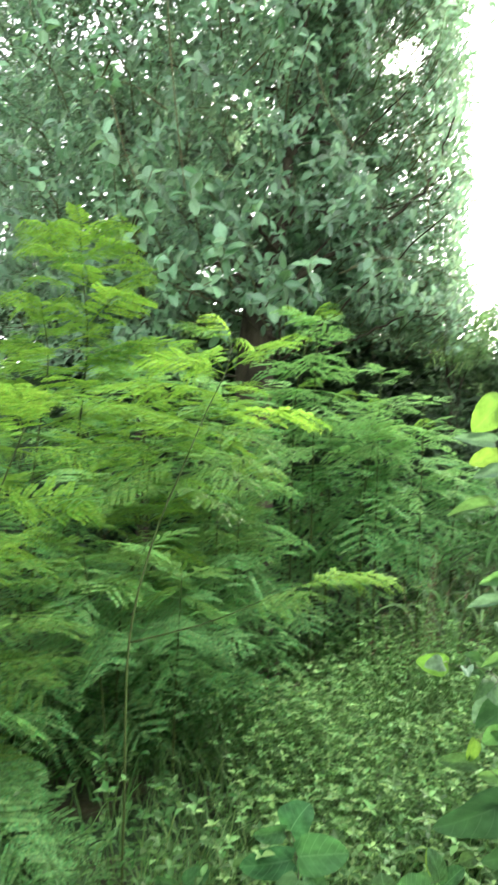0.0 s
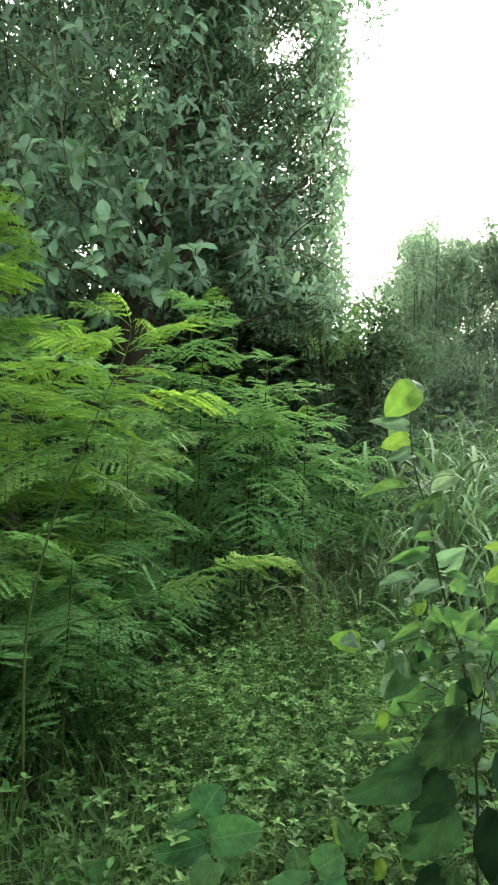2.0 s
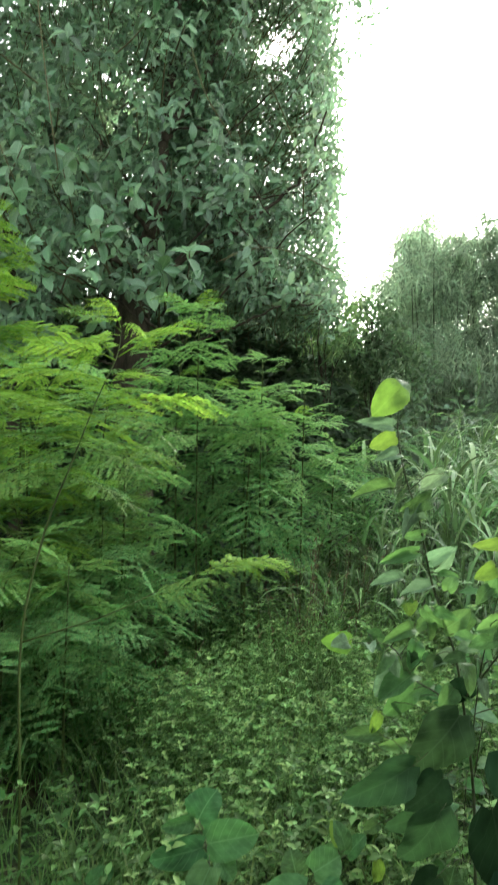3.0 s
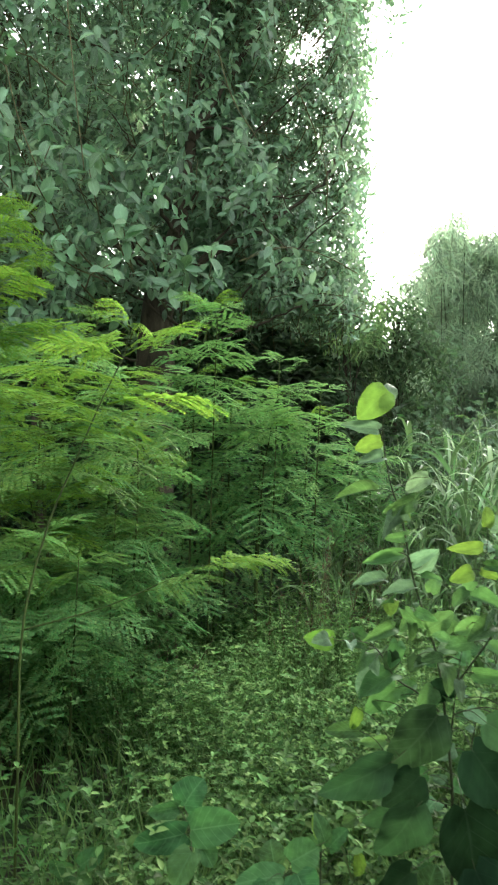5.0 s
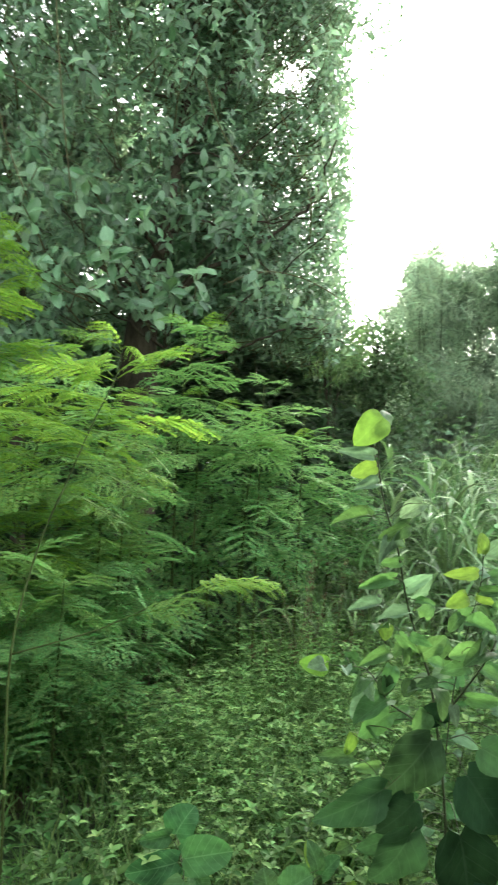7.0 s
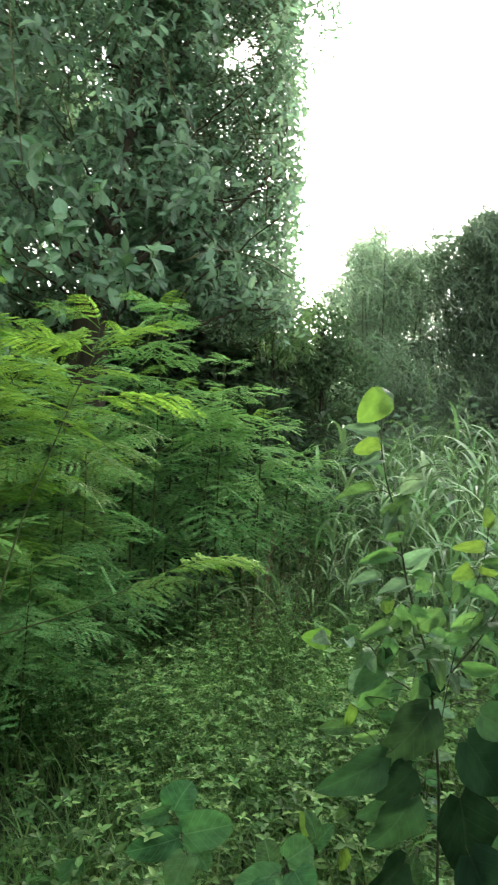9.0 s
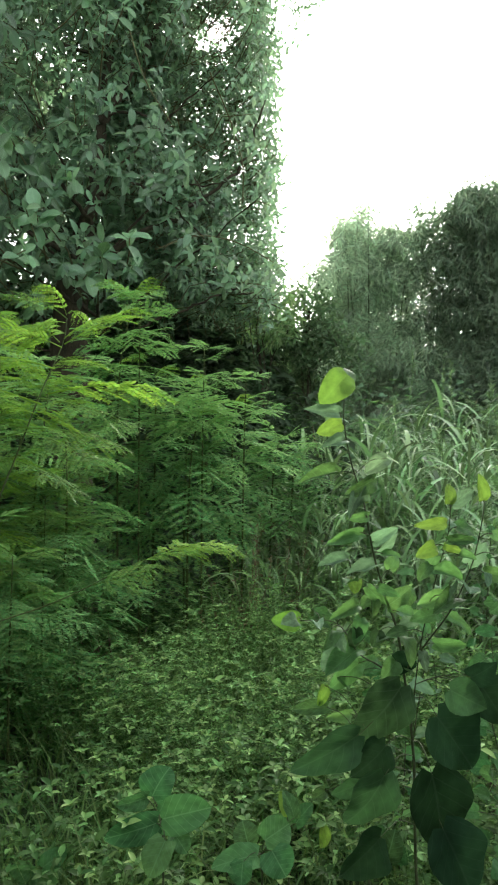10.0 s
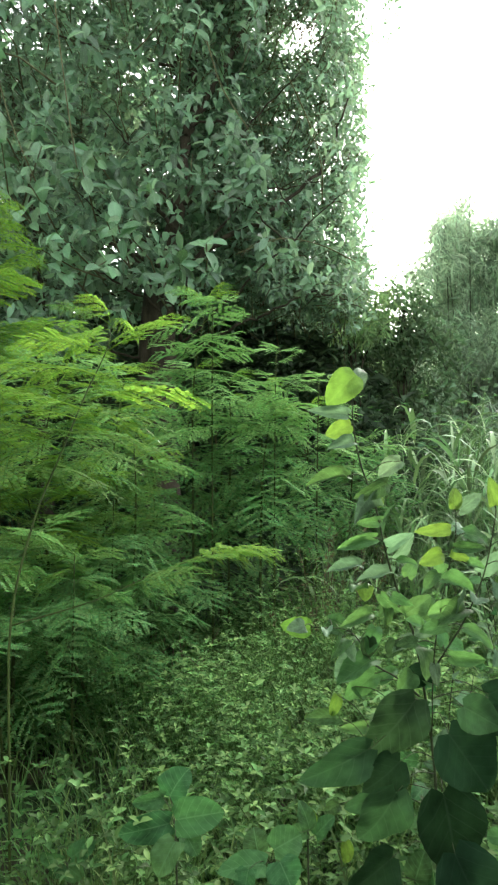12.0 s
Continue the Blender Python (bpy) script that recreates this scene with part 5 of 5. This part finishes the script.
# ---- grass ----
def blades(feet, out, length, width, lean, sweep, segments=6):
    """Arching strips from their feet: out is each blade's way over the ground, lean its first angle from upright, sweep how far it bends over."""
    n = len(feet)
    t = np.linspace(0, 1, segments + 1)
    ang = lean[:, None] + sweep[:, None] * t[None] ** 1.4
    step = length[:, None] / segments
    reach = np.concatenate([np.zeros((n, 1)), np.cumsum(np.sin(ang[:, :-1]) * step, 1)], 1)
    rise = np.concatenate([np.zeros((n, 1)), np.cumsum(np.cos(ang[:, :-1]) * step, 1)], 1)
    mid = feet[:, None] + out[:, None] * reach[..., None]
    mid[..., 2] += rise
    across = np.stack([-out[:, 1], out[:, 0], np.zeros(n)], -1) + rng.normal(0, 0.25, (n, 3))
    w = width * rng.uniform(0.7, 1.2, n)[:, None] * np.clip(np.minimum(1, 4 * t + 0.35) * (1 - t ** 2.5), 0.03, 1)[None]
    left, right = mid - across[:, None] * w[..., None] / 2, mid + across[:, None] * w[..., None] / 2
    mid[..., 2] -= 0.25 * w
    v = np.stack([left, mid, right], 2).reshape(-1, 3)
    f = []
    for i in range(segments):
        for s in (0, 1):
            q = 3 * i + s
            f += [(q, q + 1, q + 4), (q, q + 4, q + 3)]
    f = (np.array(f)[None] + (np.arange(n) * 3 * (segments + 1))[:, None, None]).reshape(-1, 3)
    u = np.tile(np.stack([np.tile([0, 0.5, 1], segments + 1), np.repeat(t, 3)], -1), (n, 1))
    return v, f, u


def ways(n):
    a = rng.uniform(0, 6.28, n)
    return np.stack([np.cos(a), np.sin(a), np.zeros(n)], -1)


def cane_grass(label, x, y, r, culms, height, per=7, length=0.5, width=0.026):
    """A tussock of upright culms with long arching leaves."""
    sets = []
    for _ in range(culms):
        foot = np.array([x + rng.normal(0, r), y + rng.normal(0, r), -0.02])
        h = height * rng.uniform(0.55, 1.05)
        tip = foot + [rng.normal(0, 0.12), rng.normal(0, 0.12), h]
        line = curve([foot, (foot + tip) / 2 + rng.normal(0, 0.02, 3), tip], 3)
        sets.append(tube(line, np.linspace(0.005, 0.002, len(line)), 4))
        at = rng.uniform(0.25, 1.0, per)
        feet = foot + (tip - foot) * at[:, None]
        sets.append(blades(feet, ways(per), length * rng.uniform(0.6, 1.2, per), width, rng.uniform(0.1, 0.8, per), rng.uniform(1.4, 3.0, per)))
    ob = new("grass_tussock", mesh_of("grass_tussock", joined(sets), BLADE))
    return tagged(ob, label, "grass", "grass tussocks", "stuff")


for x, y, r, n, h in ((2.0, 5.2, 0.2, 22, 1.45), (2.5, 5.4, 0.22, 24, 1.5), (2.3, 4.6, 0.2, 20, 1.3), (2.9, 5.0, 0.22, 22, 1.5), (3.4, 5.5, 0.25, 22, 1.5), (1.7, 5.6, 0.18, 16, 1.3), (2.7, 6.1, 0.25, 22, 1.5), (3.0, 4.3, 0.2, 18, 1.35), (2.1, 4.0, 0.18, 14, 1.0), (2.6, 3.8, 0.2, 14, 1.1)):
    cane_grass("tall tussock of arching pale green grass", x, y, r, int(1.35 * n), 1.08 * h)
for x, y, n, h in ((1.2, 4.7, 12, 0.75), (1.5, 4.8, 16, 0.95), (1.65, 4.4, 10, 0.7), (0.95, 4.55, 8, 0.6), (1.75, 4.9, 16, 1.0), (1.35, 5.1, 12, 0.9), (1.9, 3.6, 8, 0.6)):
    cane_grass("small tussock of arching green grass", x, y, 0.1, n, h, 6, 0.45, 0.018)


def flowering_grass(x, y, top, lean):
    plant = thing("flowering_grass", (x, y, 0.0), "tall grass stalk with a pale feathery seed head", "grass", "flowering grasses")
    line = curve([(0, 0, -0.02), (0.2 * lean, 0, 0.6 * top), (lean, 0.02, top)], 8)
    part("stalk", mesh_of("stalk", tube(line, np.linspace(0.004, 0.0015, len(line)), 5), THIN_BLADE), plant)
    n = 46
    at = line[-5] + (line[-1] - line[-5]) * rng.uniform(0, 1.15, n)[:, None]
    d = unit(rng.normal(0, 0.5, (n, 3)) + [0, 0, 0.9])
    spikelets = scatter(TINY_LEAF, frames_of(d, unit(rng.normal(0, 1, (n, 3))), rng.uniform(0.03, 0.07, n), 0.008), at)
    tagged(part("seed_head", mesh_of("seed_head", spikelets, BLADE), plant, "pale feathery seed head"), kind="stuff")


for x, y, top, lean in ((2.72, 5.2, 2.05, 0.08), (2.84, 5.2, 2.0, 0.02), (2.62, 5.6, 2.15, 0.1), (3.0, 5.0, 1.85, 0.1), (3.25, 5.1, 1.8, -0.08), (2.3, 5.3, 1.8, 0.12)):
    flowering_grass(x, y, top, lean)


def low_grass(label, spots, per, length):
    c = np.concatenate([np.stack([x + rng.normal(0, r, per), y + rng.normal(0, r, per), np.zeros(per)], -1) for x, y, r in spots])
    c[:, 2] = [lift(x, y) - 0.01 for x, y, _ in c]
    n = len(c)
    ob = new("thin_grass", mesh_of("thin_grass", blades(c, ways(n), length * rng.uniform(0.5, 1.2, n), 0.007, rng.uniform(0.1, 0.5, n), rng.uniform(0.5, 1.8, n), 5), THIN_BLADE))
    return tagged(ob, label, "grass", kind="stuff")


low_grass("thin grass among the herbs", [(0.9, 4.3, 0.5), (1.4, 3.9, 0.5), (0.5, 3.7, 0.4), (-0.2, 3.0, 0.3), (1.1, 3.3, 0.4), (0.3, 3.3, 0.5), (0.9, 3.6, 0.5), (1.4, 3.0, 0.4), (0.7, 4.0, 0.4), (1.4, 3.6, 0.4)], 200, 0.4)
low_grass("thin grass among the nearer herbs", [(0.2, 2.0, 0.25), (0.6, 2.2, 0.3), (1.0, 2.3, 0.3), (0.0, 2.3, 0.2), (0.5, 2.7, 0.3), (-0.1, 1.9, 0.2)], 150, 0.42)

# ---- pale saplings before the broad-leaved tree ----
for x, y, h, tiers, low, reach in ((0.3, 4.5, 2.38, 9, 0.6, 0.36), (0.7, 4.45, 2.05, 5, 0.7, 0.3), (0.98, 4.5, 1.85, 6, 0.62, 0.34)):
    tiered_sapling([(x - 0.06, y, -0.03), (x - 0.04, y, 0.4 * h), (x - 0.02, y - 0.02, 0.75 * h), (x, y - 0.03, h)], 0.009, tiers, low, reach,
                   "thin sapling with pale green drooping feathery crown", ("pale", "pale", "pale"), 0.3)
